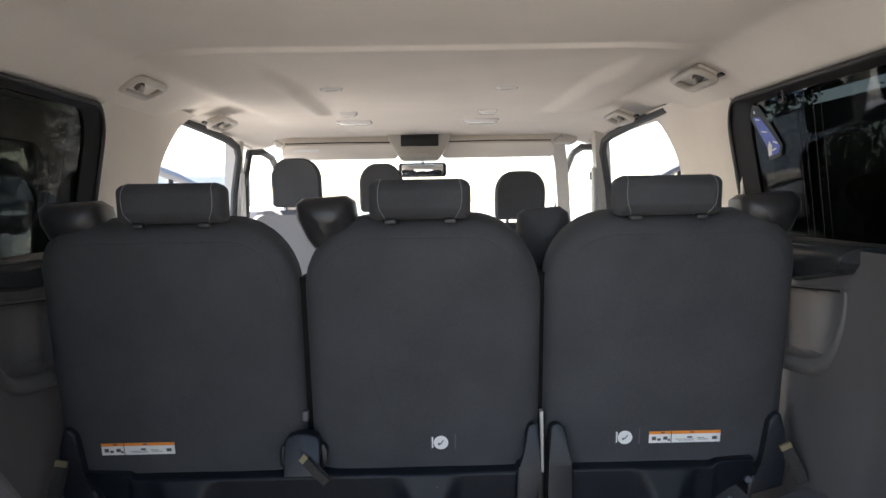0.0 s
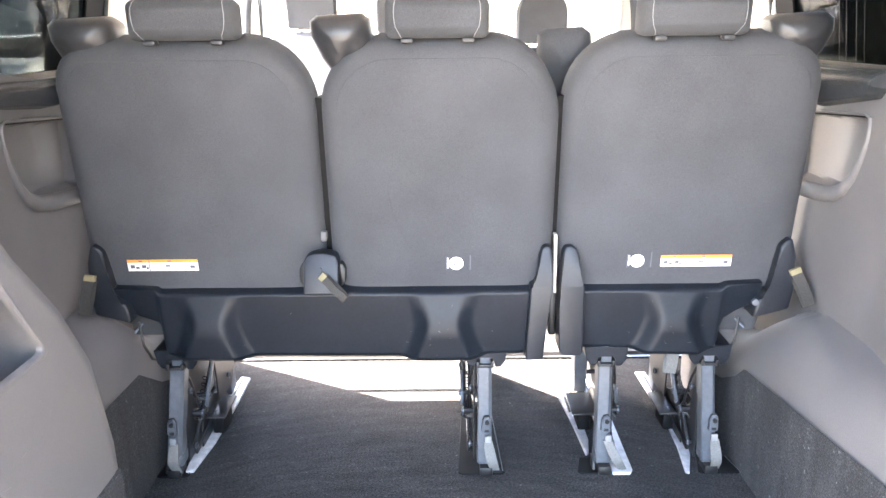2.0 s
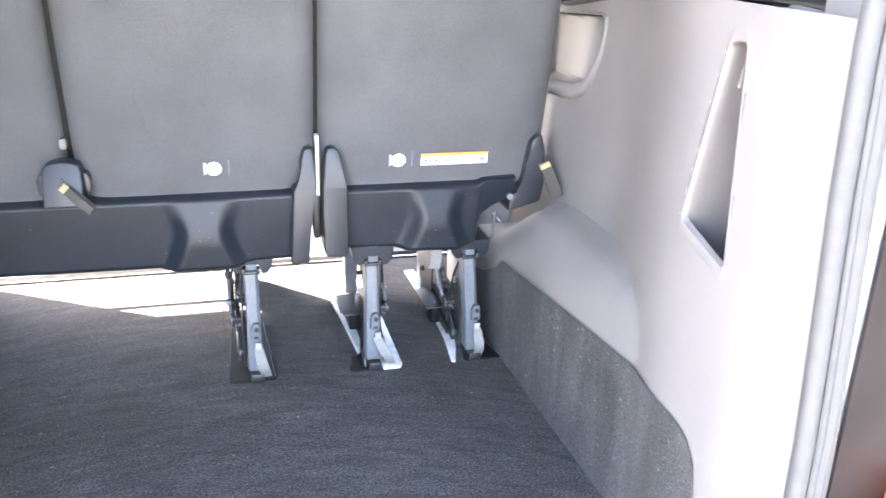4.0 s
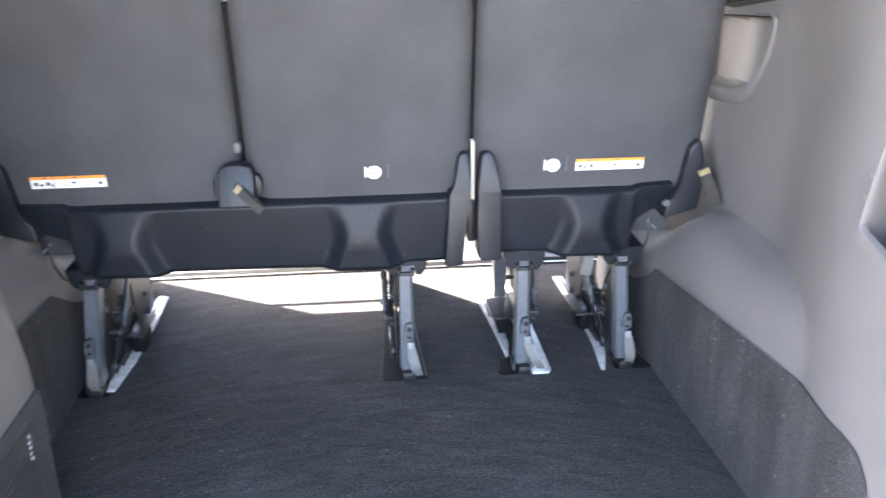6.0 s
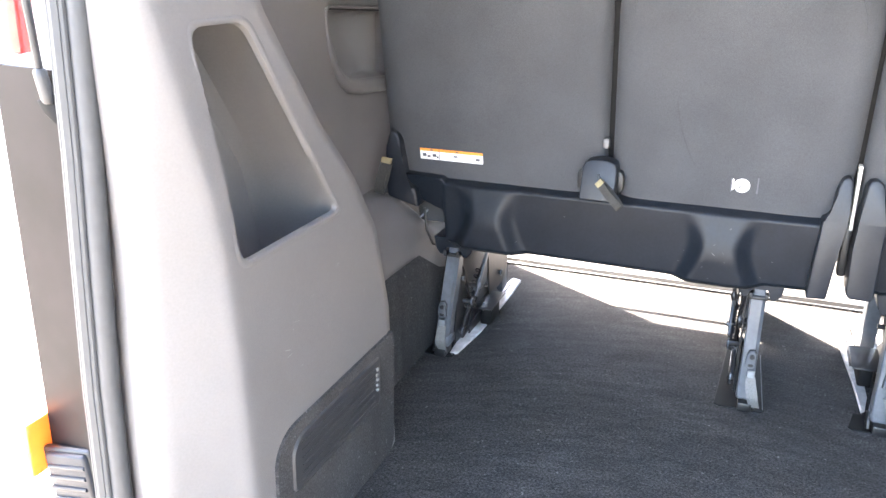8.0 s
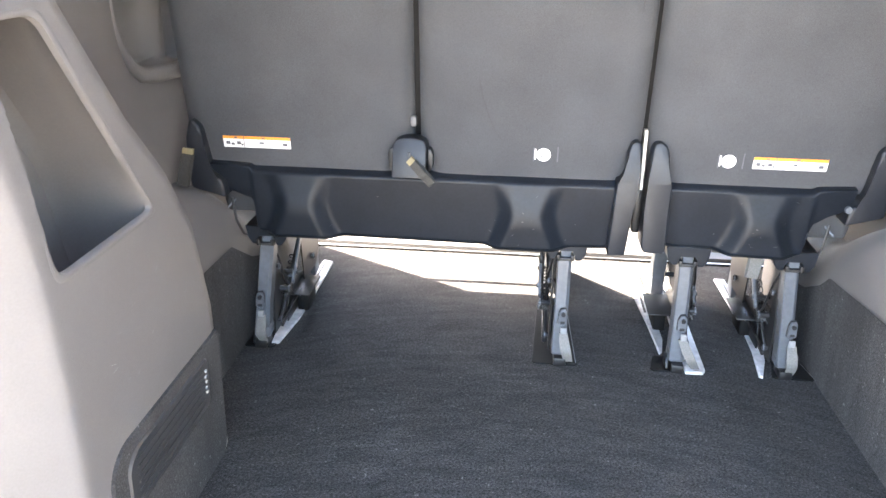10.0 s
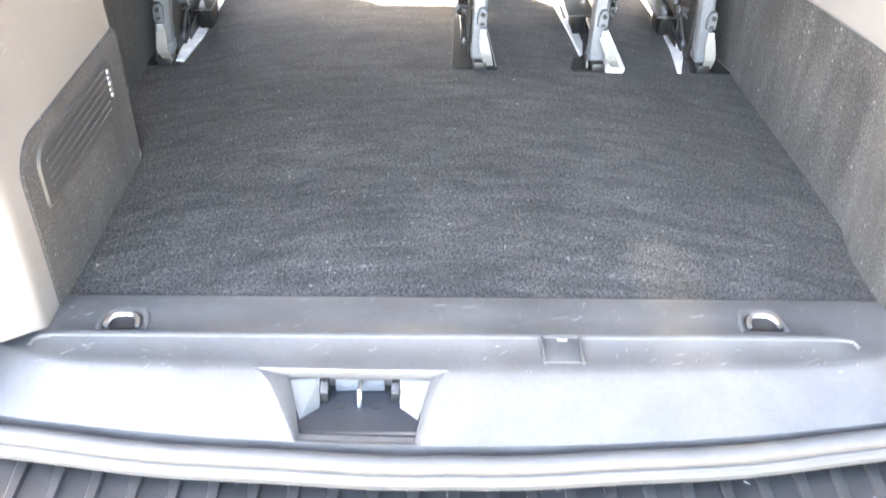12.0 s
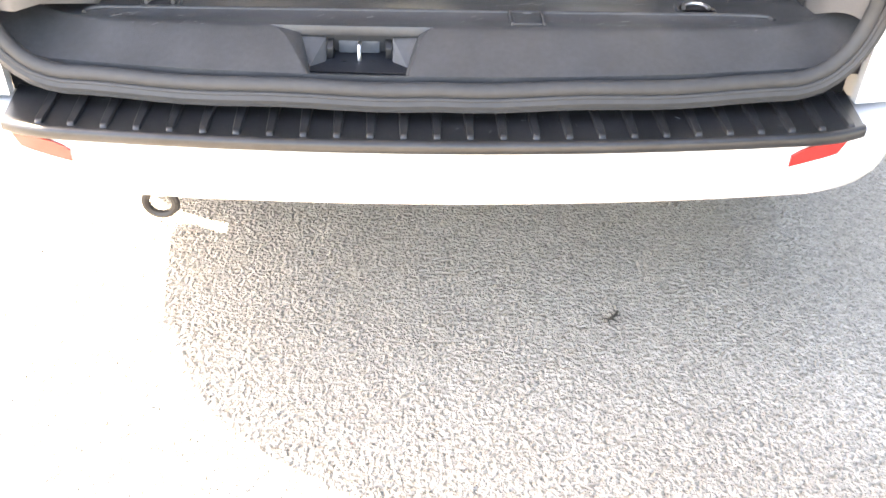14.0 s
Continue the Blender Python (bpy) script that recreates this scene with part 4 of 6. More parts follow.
def anchor_mark(root, x, z):
    """The round white mark of a tether anchor between two dark slits."""
    disc = bmesh.new()
    bmesh.ops.create_cone(disc, cap_ends=True, segments=28, radius1=0.0148, radius2=0.0148, depth=0.0008,
                          matrix=Matrix.Translation(on_back(x, z, 0.0008)) @ TILT_BACK @ turn(x=90))
    a = part("anchor_badge", disc, M_LABEL, root, "round white badge")

    def plate(name, u, v, w, h, off, mat, roll=0):
        part(name, rbox(on_back(x + u, z + v, off), (w, 0.0006, h), 0.0002, 1, m=TILT_BACK @ turn(y=roll)), mat, a)
    plate("mark", 0.002, 0.001, 0.0022, 0.011, 0.0013, M_INK, 35)
    plate("mark", -0.004, -0.003, 0.004, 0.005, 0.0013, M_INK)
    plate("tag", -0.0170, 0.001, 0.0028, 0.024, 0.0008, M_LABEL)
    plate("slit", -0.0200, 0.0, 0.0022, 0.030, 0.0006, M_INK)
    plate("slit", 0.029, 0.002, 0.0025, 0.034, 0.0006, M_INK)


def cushion(root, x0, x1):
    b = part("seat_cushion", pillow(x0, x1, 1.91, 2.46, (0.05, 0.05), (0.05, 0.05), (0.02, 0.02), (0.02, 0.02),
                                    [(0.03, 0.0), (0.005, 0.01), (0.0, 0.03), (0.0, 0.09), (0.01, 0.115), (0.05, 0.13)],
                                    lambda x, y, d: (x, y, 0.905 + d + 0.06 * (y - 1.9)), n=5), M_FABRIC, root, "black fabric seat cushion")
    return b


# two-place bench
ARM = "black vinyl armrest folded up"
bench = thing("bench_seat", (-0.25, 1.9, F), "two-place black fabric rear bench on grey steel legs, seen from behind", "seat", "rear row of seats")
backrest(bench, -0.755, -0.261, (0.09, 0.09), (0.13, 0.14), -0.533)
backrest(bench, -0.249, 0.212, (0.14, 0.13), (0.14, 0.15), -0.052)
headrest(bench, -0.588, -0.385)
headrest(bench, -0.118, 0.074)
armrest(bench, -0.752, -0.627, 1.46, 1.584, 1.805, (0.05, 0.0), M_LEATHER, ARM)
armrest(bench, -0.260, -0.146, 1.46, 1.586, 1.805, (0.05, 0.0), M_LEATHER, ARM)
cushion(bench, -0.70, -0.26)
cushion(bench, -0.25, 0.20)


def bench_bottom(x):
    return lerp_table([(-0.705, 0.988), (-0.66, 0.972), (-0.618, 0.955), (-0.614, 0.945), (-0.609, 0.880), (0.0, 0.874), (0.17, 0.880)], x)


def outer_cover(s, c):
    """The outer hinge cover's outline; s: side, c: the middle of the row."""
    return [(c + s * x, z) for x, z in ((0.715, 1.139), (0.703, 1.136), (0.690, 1.123), (0.685, 1.08), (0.681, 1.036), (0.674, 1.022), (0.657, 1.011), (0.650, 1.000), (0.646, 0.968), (0.720, 0.988), (0.727, 1.03), (0.725, 1.10))]


shell(bench, -0.705, 0.168, bench_bottom, ((-0.508, 0.032), (-0.017, 0.034)), 0.0)
hinge_cover(bench, [(0.154, 0.884), (0.191, 0.886), (0.202, 1.0), (0.208, 1.06), (0.208, 1.112), (0.205, 1.123), (0.196, 1.128), (0.186, 1.122), (0.180, 1.10), (0.178, 1.058), (0.172, 1.046), (0.163, 1.043)], y0=1.829, lean=-0.03, r=0.004, fold=0.10)
plate = hinge_cover(bench, [(-0.300, 1.038), (-0.229, 1.038), (-0.229, 1.100), (-0.234, 1.112), (-0.246, 1.117), (-0.265, 1.119), (-0.284, 1.117), (-0.295, 1.112), (-0.300, 1.100)], 1.824, 1.865, -0.3, 0.003)
part("slot", rbox((-0.265, 1.8225, 1.080), (0.006, 0.006, 0.022), 0.002), M_BLACK, plate, "dark slot")
for x, s in ((-0.304, -1), (-0.225, 1)):
    part("ear", prism([(x, 1.045), (x + s * 0.007, 1.055), (x + s * 0.008, 1.080), (x + s * 0.003, 1.092), (x - s * 0.004, 1.095), (x - s * 0.004, 1.045)], "y", 1.842, 1.868, 0.003, 2), M_BLACK, plate, "black plastic ear")
part("wear_tip", rbox((-0.262, 1.874, 1.145), (0.013, 0.018, 0.022), 0.004), M_TRIM, bench, "pale plastic belt guide")
hinge_cover(bench, outer_cover(-1, -0.020))
strap(bench, (-0.262, 1.808, 1.079), (-0.209, 1.79, 1.032), 0.016)
strap(bench, (-0.731, 1.815, 1.080), (-0.742, 1.79, 1.002), 0.022)
leg(bench, -0.617, 1, 0.0, 0.022, 0.045)
leg(bench, 0.072, -1, 0.012)
# unseen plate added so that its edge cuts the sun patch on the carpet
part("front_stay", prism([(2.25, 0.606), (2.476, 0.606), (2.461, 0.644), (2.387, 0.819), (2.36, 0.88), (2.25, 0.88)], "x", 0.070, 0.075, 0.001, 1), M_DARKMETAL, bench, "dark steel front stay, unseen, shaped to cut the sun patch")
warning_label(bench, -0.597, 1.089, 0.146, 0.026)
anchor_mark(bench, 0.011, 1.087)
for fx0, fx1 in ((-0.572, -0.478), (-0.076, -0.031)):   # crumpled ends of the cover's hem
    bm = surface(lambda x, t: (x, back_place(x, 1.031, -0.0065)[1] - 0.003 * math.sin(x * 310) * t, 1.0345 - (0.0075 + 0.0028 * math.sin(x * 190)) * t),
                 steps(fx0, fx1, 24), [0, 0.4, 0.8, 1.0], thick=(0, 0.002, 0))
    part("hem_flap", bm, M_FABRIC, bench, "crumpled hem of the seat cover", 60)
part("cross_tube", tube([(-0.60, 2.24, 0.885), (0.10, 2.24, 0.885)], 0.009, 8), M_DARKMETAL, bench)
# hidden front tube, placed to cast the thin bar of shadow on the carpet
part("cross_tube", tube([(-0.62, 2.484, 0.885), (-0.12, 2.484, 0.885)], 0.0085, 8), M_DARKMETAL, bench)
part("cross_bar", rbox((-0.22, 1.98, 0.872), (0.60, 0.02, 0.014), 0.003), M_BLACK, bench)
for x in (-0.255, 0.217):
    part("side_trim", prism([(1.915, 1.04), (1.99, 1.04), (1.92, 1.43), (1.84, 1.43)], "x", x - 0.009, x + 0.009, 0.002, 1), M_SOCKET, bench, "black side trim between the backrests")
# a faint crease in the middle backrest's cloth, its shade drawn in black
part("crease", tube([back_place(x, z, -0.0030) for x, z in ((-0.125, 1.25), (-0.118, 1.21), (-0.105, 1.17), (-0.09, 1.135), (-0.075, 1.115))], 0.0013, 5), M_BLACK, bench, "black line for the shade of a crease in the cloth")

# single seat
single = thing("single_seat", (0.45, 1.9, F), "single black fabric rear seat on grey steel legs, seen from behind", "seat", "rear row of seats")
backrest(single, 0.2215, 0.711, (0.13, 0.13), (0.095, 0.095), 0.480)
headrest(single, 0.345, 0.550)
armrest(single, 0.600, 0.722, 1.46, 1.580, 1.805, (0.0, 0.05), M_LEATHER, ARM)
armrest(single, 0.186, 0.293, 1.40, 1.556, 1.96, (0.0, 0.0), M_FABRIC, "black fabric armrest folded up")
cushion(single, 0.235, 0.67)


def single_bottom(x):
    return lerp_table([(0.27, 0.892), (0.50, 0.888), (0.562, 0.884), (0.570, 0.94), (0.574, 0.953), (0.60, 0.972), (0.645, 0.992)], x)


shell(single, 0.268, 0.645, single_bottom, ((0.466, 0.030),), 0.004)
hinge_cover(single, [(0.274, 1.044), (0.268, 1.048), (0.265, 1.056), (0.264, 1.10), (0.258, 1.119), (0.246, 1.127), (0.235, 1.124), (0.230, 1.112), (0.226, 1.05), (0.223, 0.99), (0.223, 0.904), (0.230, 0.894), (0.268, 0.893), (0.273, 0.90)][::-1], y0=1.829, lean=-0.03, r=0.004, fold=0.10)
right_cover = hinge_cover(single, outer_cover(1, -0.020))
part("bolt", tube([(0.626, 1.836, 1.006), (0.626, 1.828, 1.006)], 0.007, 12), M_STEEL, right_cover, "bright bolt head")
strap(single, (0.700, 1.83, 1.076), (0.731, 1.812, 1.000), 0.022)
leg(single, 0.333, 1, 0.032, 0.0, -0.015)
leg(single, 0.568, -1, 0.0, -0.013, -0.043)
warning_label(single, 0.507, 1.088, 0.146, 0.026)
anchor_mark(single, 0.385, 1.089)

strap(single, (0.498, 1.95, 0.89), (0.487, 1.94, 0.80), 0.026, M_PULL)
strap(single, (0.43, 2.02, 0.89), (0.425, 2.02, 0.83), 0.026, M_PULL)
for root, s, x in ((bench, -1, -0.665), (single, 1, 0.61)):
    part("side_bracket", prism([(1.90, 0.975), (2.10, 0.985), (2.10, 0.955), (1.93, 0.945)], "x", x - s * 0.004, x + s * 0.004, 0.002, 1), M_DARKMETAL, root)
    part("belt_bar", tube([(x + s * 0.022, 1.90, 0.925), (x - s * 0.012, 1.925, 0.962)], 0.0028, 8), M_STEEL, root, "grey belt anchor bar")
    part("belt_cable", tube([(x + s * 0.01, 1.90, 0.95), (x + s * 0.0, 1.89, 0.90), (x - s * 0.012, 1.90, 0.865), (x - s * 0.02, 1.93, 0.85)], 0.003, 6), M_BLACK, root)

# pale belt guide between the two seats
belt = thing("seat_belt", (0.216, 1.86, 0.62), "pale seat belt stalk between the rear seats", "seat belt")
part("webbing", loft([[(0.2165 + sx * 0.003, 1.875 + sy * 0.012, z) for sx, sy in ((1, -1), (-1, -1), (-1, 1), (1, 1))] for z in (1.02, 1.06, 1.10, 1.145)]), M_HANDLE, belt)
part("stalk", rbox((0.2145, 1.89, 0.975), (0.016, 0.03, 0.11), 0.004), M_BLACK, belt, "black plastic stalk")


# ---- floor rails ----
def rail(poly, slot):
    x, y = sum(p for p, q in poly) / len(poly), sum(q for p, q in poly) / len(poly)
    r = thing("floor_rail", (x, y, F), "bare steel seat rail let into the carpet", "rail", "seat rails")
    part("track", prism(poly, "z", F - 0.004, F + 0.006, 0.002, 2), M_GALV, r)
    part("slot", rbox((slot, 2.27, F + 0.005), (0.006, 0.22, 0.004), 0.001), M_BLACK, r, "dark slot")


rail([(-0.597, 1.876), (-0.580, 1.880), (-0.566, 2.02), (-0.564, 2.25), (-0.566, 2.40), (-0.594, 2.41), (-0.608, 2.25), (-0.612, 2.06)], -0.586)
rail([(0.308, 1.94), (0.316, 1.95), (0.325, 2.01), (0.323, 2.10), (0.318, 2.26), (0.314, 2.42), (0.284, 2.42), (0.286, 2.252), (0.300, 2.084)], 0.302)
rail([(0.354, 1.854), (0.392, 1.854), (0.400, 1.87), (0.400, 2.112), (0.378, 2.42), (0.366, 2.42), (0.352, 2.0)], 0.371)
rail([(0.515, 1.858), (0.523, 1.854), (0.545, 1.93), (0.557, 2.01), (0.561, 2.15), (0.553, 2.42), (0.524, 2.42), (0.533, 2.12), (0.528, 1.98)], 0.543)
for x0, x1, y0, y1 in ((-0.660, -0.585, 1.858, 1.93), (0.012, 0.116, 1.860, 2.15), (0.278, 0.352, 1.858, 1.93), (0.545, 0.639, 1.856, 1.93)):
    s = solid("floor_socket", prism([(x0, y0 + 0.008), (x0 + 0.008, y0), (x1 - 0.008, y0), (x1, y0 + 0.008), (x1 - 0.012, y1), (x0 + 0.012, y1)], "z", F - 0.004, F + 0.0025, 0.001, 1), M_SOCKET,
              "black plastic leg socket in the carpet", "floor socket", group="leg sockets")
    part("edge", tube([(x1 - 0.004, y0 + 0.012, F + 0.002), (x1 - 0.014, y1, F + 0.002)], 0.0012, 5), M_STEEL, s, "worn bright edge")


# ---- loading sill ----
def bow(x, k=0.14):
    """How far the tail curves forward away from the middle."""
    return k * x * x + 1.2 * max(0.0, abs(x) - 0.62) ** 2


sill = thing("loading_sill", (0, 0.9, 0.54), "black grained plastic loading sill across the tailgate opening", "sill")
SECTION = [(1.062, 0.585), (1.062, 0.6035), (1.055, 0.6055), (1.02, 0.6055), (0.985, 0.6055), (0.978, 0.6110), (0.972, 0.6110), (0.966, 0.6055), (0.925, 0.6066), (0.909, 0.6066),
           (0.902, 0.6045), (0.888, 0.5985), (0.866, 0.5885), (0.842, 0.5775), (0.816, 0.566), (0.815, 0.545)]


def sill_point(x, i):
    y, z = SECTION[i]
    if 5 <= i <= 6:
        z -= 0.006 * smooth(0.53, 0.545, abs(x + 0.015))   # the step ends short of the corners
    crease = 0.055 * x * x + 2.2 * max(0.0, abs(x) - 0.5) ** 2   # the bend runs straighter than the outer edge
    k = smooth(9, 14, i)
    if i >= 8:
        y += crease * (1.0 if i > 8 else 0.6) * (1 - k) + bow(x) * k
    z += 0.034 * smooth(0.60, 0.70, abs(x)) ** 1.5 * (1 - smooth(0.99, 1.03, y))   # its ends curl up
    return (x, y, z)


def sill_mesh(xs):
    return surface(lambda x, i: sill_point(x, i), xs, list(range(len(SECTION))))


# the sheet is cut for the striker's well
X0, X1 = -0.270, -0.012
bm = sill_mesh(steps(-0.70, X0, 45))
bm = join(bm, sill_mesh(steps(X1, 0.70, 71)))
bm = join(bm, surface(lambda x, i: sill_point(x, i), steps(X0, X1, 24), list(range(10))))
bm = join(bm, surface(lambda x, i: sill_point(x, i), steps(X0, X1, 24), [14, 15]))
part("sill_cover", bm, M_SILL, sill, "black grained sill cover with dusty scratches", 50)


def sill_at(x, s):
    """A point on the sill's outer slope, s from its upper edge (0) to its lower (1)."""
    i = 9 + s * 5
    a = min(int(i), 13)
    p, q = Vector(sill_point(x, a)), Vector(sill_point(x, a + 1))
    return p + (q - p) * (i - a)


def well_side(k, s):
    """The well's outer edge on either side, drawing in towards the lower edge."""
    return X0 + 0.062 * s if k == 0 else X1 - 0.038 * s


# cheeks fill the corners beside the well
well = None
for k in (0, 1):
    edge = (X0, X1)[k]
    well = surface(lambda u, s: sill_at(edge + u * (well_side(k, s) - edge), s), [0, 0.5, 1], steps(0, 1, 10), bm=well)
part("well_surround", well, M_SILL, sill, "", 50)


def well_ring(side, top, low, fall):
    """A ring of the well: insets from its sides, upper and lower edge, and how deep it lies."""
    a, b = well_side(0, top) + side, well_side(1, top) - side
    c, d = well_side(1, 1 - low) - side, well_side(0, 1 - low) + side
    n = Vector((0, 0.45, -0.89))
    ring = []
    for (p, s), (q, t) in (((a, top), (b, top)), ((b, top), (c, 1 - low)), ((c, 1 - low), (d, 1 - low)), ((d, 1 - low), (a, top))):
        for k in steps(0, 1, 6)[:-1]:
            ring.append(sill_at(p + (q - p) * k, s + (t - s) * k) + n * (fall[0] + (fall[1] - fall[0]) * (s + (t - s) * k)))
    return ring


def well_corners(corners, fall):
    """A ring of the well by its four corners (x, place down the slope), sunk by fall."""
    n = Vector((0, 0.45, -0.89))
    ring = []
    for (p, a), (q, b) in zip(corners, corners[1:] + corners[:1]):
        for k in steps(0, 1, 6)[:-1]:
            ring.append(sill_at(p + (q - p) * k, a + (b - a) * k) + n * fall)
    return ring


def well_level(corners, z):
    """A level ring inside the well by its four corners (x, y)."""
    ring = []
    for p, q in zip(corners, corners[1:] + corners[:1]):
        ring += [Vector((p[0] + (q[0] - p[0]) * k, p[1] + (q[1] - p[1]) * k, z)) for k in steps(0, 1, 6)[:-1]]
    return ring


frame_rings = [well_ring(0.0, 0.0, 0.0, (0, 0)), well_ring(0.003, 0.03, 0.01, (0.001, 0.001)),
               well_corners([(-0.226, 0.20), (-0.034, 0.20), (-0.055, 0.955), (-0.205, 0.955)], 0.010),
               well_corners([(-0.223, 0.215), (-0.036, 0.215), (-0.057, 0.945), (-0.203, 0.945)], 0.014)]
part("striker_well", loft(frame_rings, True, False), M_SILL, sill, "bevelled frame of the striker's well", 40)
deep_rings = [frame_rings[-1], well_level([(-0.224, 0.930), (-0.036, 0.930), (-0.054, 0.8465), (-0.207, 0.8465)], 0.5575),
              well_level([(-0.222, 0.930), (-0.038, 0.930), (-0.055, 0.847), (-0.206, 0.847)], 0.556)]
for k in range(1, 6):   # the back wall stands upright under the overhang
    deep_rings[0][k].y += 0.003
part("well_lining", loft(deep_rings, True, False), M_SILL, sill, "", 30)
floor_w = bmesh.new()
floor_w.faces.new([floor_w.verts.new(p) for p in deep_rings[-1]])
part("well_floor", floor_w, M_COVER, sill, "dark dusty plate on the well's floor")
striker = part("striker", tube([(-0.130, 0.926, 0.572), (-0.130, 0.912, 0.578), (-0.130, 0.900, 0.577), (-0.130, 0.894, 0.570), (-0.130, 0.892, 0.556)], 0.0034, 8), M_BRIGHT, sill, "bright steel striker")
for sgn in (-1, 1):
    def flank(x, y, z):
        return (-0.130 + sgn * x, y, z)
    hull = bmesh.new()
    for p in ((0.077, 0.868, 0.556), (0.053, 0.890, 0.556), (0.094, 0.906, 0.589), (0.053, 0.914, 0.587), (0.053, 0.929, 0.556), (0.094, 0.929, 0.556), (0.094, 0.929, 0.589), (0.053, 0.929, 0.587)):
        hull.verts.new(flank(*p))
    bmesh.ops.convex_hull(hull, input=hull.verts[:])
    part("well_cheek", hull, M_SILL, sill, "slanted cheek beside the striker", 20)
    part("bracket", prism([(0.898, 0.556), (0.928, 0.556), (0.928, 0.584), (0.912, 0.582), (0.899, 0.574)], "x", -0.130 + sgn * 0.047 - 0.0055, -0.130 + sgn * 0.047 + 0.0055, 0.0015, 2), M_DARKMETAL, striker, "dark steel bracket")
    part("bolt_hole", tube([(-0.132 + sgn * 0.0235, 0.893, 0.5555), (-0.132 + sgn * 0.0235, 0.893, 0.5568)], 0.0055, 12), M_BLACK, striker, "dark bolt hole")
part("back_plate", rbox((-0.131, 0.921, 0.570), (0.066, 0.004, 0.026), 0.0015), M_STEEL, striker, "grey steel plate")
# lashing rings sunk in the sill
for x, y in ((-0.461, 1.004), (0.433, 1.010)):
    def dee(w, d, z):
        """A D-shaped ring round the cup: straight in front, arched behind."""
        arc = [(x + w * math.copysign(abs(math.cos(a)) ** 0.62, math.cos(a)), y - 0.014 + d * math.sin(a), z) for a in [math.pi * k / 18 for k in range(19)]]
        return arc + [(x - w * 0.92, y - 0.020, z), (x + w * 0.92, y - 0.020, z)]
    e = part("ring_cup", loft([dee(0.036, 0.046, 0.6050), dee(0.035, 0.044, 0.6085), dee(0.031, 0.039, 0.6092), dee(0.0285, 0.035, 0.6070), dee(0.0275, 0.033, 0.6062)], True, True), M_SILL, sill)
    # flat black plate paints the shade of a deeper cup
    part("hollow", loft([dee(0.027, 0.032, 0.6064), dee(0.0255, 0.030, 0.6068)], True, True), M_BLACK, e, "flat black plate drawn as the cup's shaded hollow")
    arch = [(x + 0.0215 * math.copysign(abs(math.cos(a)) ** 0.7, math.cos(a)), y - 0.014 + 0.024 * math.sin(a), 0.6100) for a in [math.pi * k / 16 for k in range(17)]]
    part("lashing_ring", tube(arch, 0.0036, 8), M_BRIGHT, e, "bright steel lashing ring")
rnd = random.Random(5)
marks = None
for k in range(160):
    x, y = rnd.uniform(-0.6, 0.6), rnd.uniform(0.905, 1.055)
    a, n = rnd.uniform(-1.2, 1.2) if k % 3 else rnd.uniform(-0.3, 0.3), rnd.uniform(0.001, 0.008) if k % 5 else rnd.uniform(0.01, 0.025)
    if 0.958 < y < 0.992 or (0.89 < y < 0.93 and -0.27 < x < -0.01):
        continue
    ends = [Vector((x + t * n * math.cos(a), y + t * n * math.sin(a) * 0.6 + 0.002 * math.sin(3 * t), 0.6062 if y > 0.965 else 0.6062 + 0.0022 * smooth(0.966, 0.92, y))) for t in (-0.5, 0, 0.5)]
    marks = tube(ends, rnd.uniform(0.00018, 0.0004), 4, bm=marks)
part("scratches", marks, M_SCUFF, sill, "fine pale scratches")
# raised bead along the sill, turning in at its ends
bead = [(-0.572, 0.952, 0.6062), (-0.571, 0.962, 0.6068), (-0.564, 0.969, 0.6072)] + [(x, 0.9725, 0.6075) for x in steps(-0.55, 0.53, 12)] + [(0.548, 0.968, 0.6072), (0.552, 0.955, 0.6066)]
part("bead", tube(bead, 0.0038, 8), M_SILL, sill)
# small hatch with two guides
hatch = part("hatch_flap", rbox((0.141, 0.948, 0.6075), (0.046, 0.05, 0.004), 0.001), M_SILL, sill)
for dx in (-0.026, 0.026):
    part("guide", rbox((0.141 + dx, 0.946, 0.609), (0.005, 0.052, 0.006), 0.001), M_SILL, hatch)
part("chip", rbox((0.143, 0.966, 0.6098), (0.014, 0.004, 0.001), 0.0003, 1), M_SCUFF, hatch)

# rubber seal round the opening
def seal_line(off, dy):
    """The seal's run down one side, across the sill and up the other."""
    pts = []
    cx = -0.012
    for z in [1.9, 1.6, 1.45, 1.3, 1.15, 1.0, 0.88, 0.80, 0.73, 0.67]:
        pts.append((cx - (0.678 - 0.009 * smooth(0.67, 0.85, z) + off - 0.03 * smooth(0.9, 1.5, z)), 0.865 - 0.01 * smooth(0.9, 1.9, z) - dy, z))
    for k in range(1, 8):
        a = radians(180 + 90 * k / 8)
        pts.append((cx - 0.573 + (0.105 + off) * math.cos(a), None, 0.665 + (0.110 + off) * math.sin(a)))
    for x in steps(-0.573, 0.0, 12):
        pts.append((cx + x, None, 0.553 - off + 0.002 * math.sin(x * 21)))
    full = [(x, 0.797 + bow(x) - dy if y is None else y, z) for x, y, z in pts]
    return full + [(2 * cx - x, y, z) for x, y, z in full[-2::-1]]


seal = thing("door_seal", (0, 0.8, 0.54), "black rubber seal round the tailgate opening", "seal")
part("bulb", tube(seal_line(0.0, 0.0), 0.0125, 10), M_RUBBER, seal)
part("lip", tube(seal_line(0.019, 0.010), 0.009, 8), M_RUBBER, seal)
part("groove_bead", tube(seal_line(0.0105, 0.0115), 0.0042, 8), M_RUBBER, seal)
part("outer_bead", tube(seal_line(0.027, 0.0125), 0.0038, 8), M_RUBBER, seal)
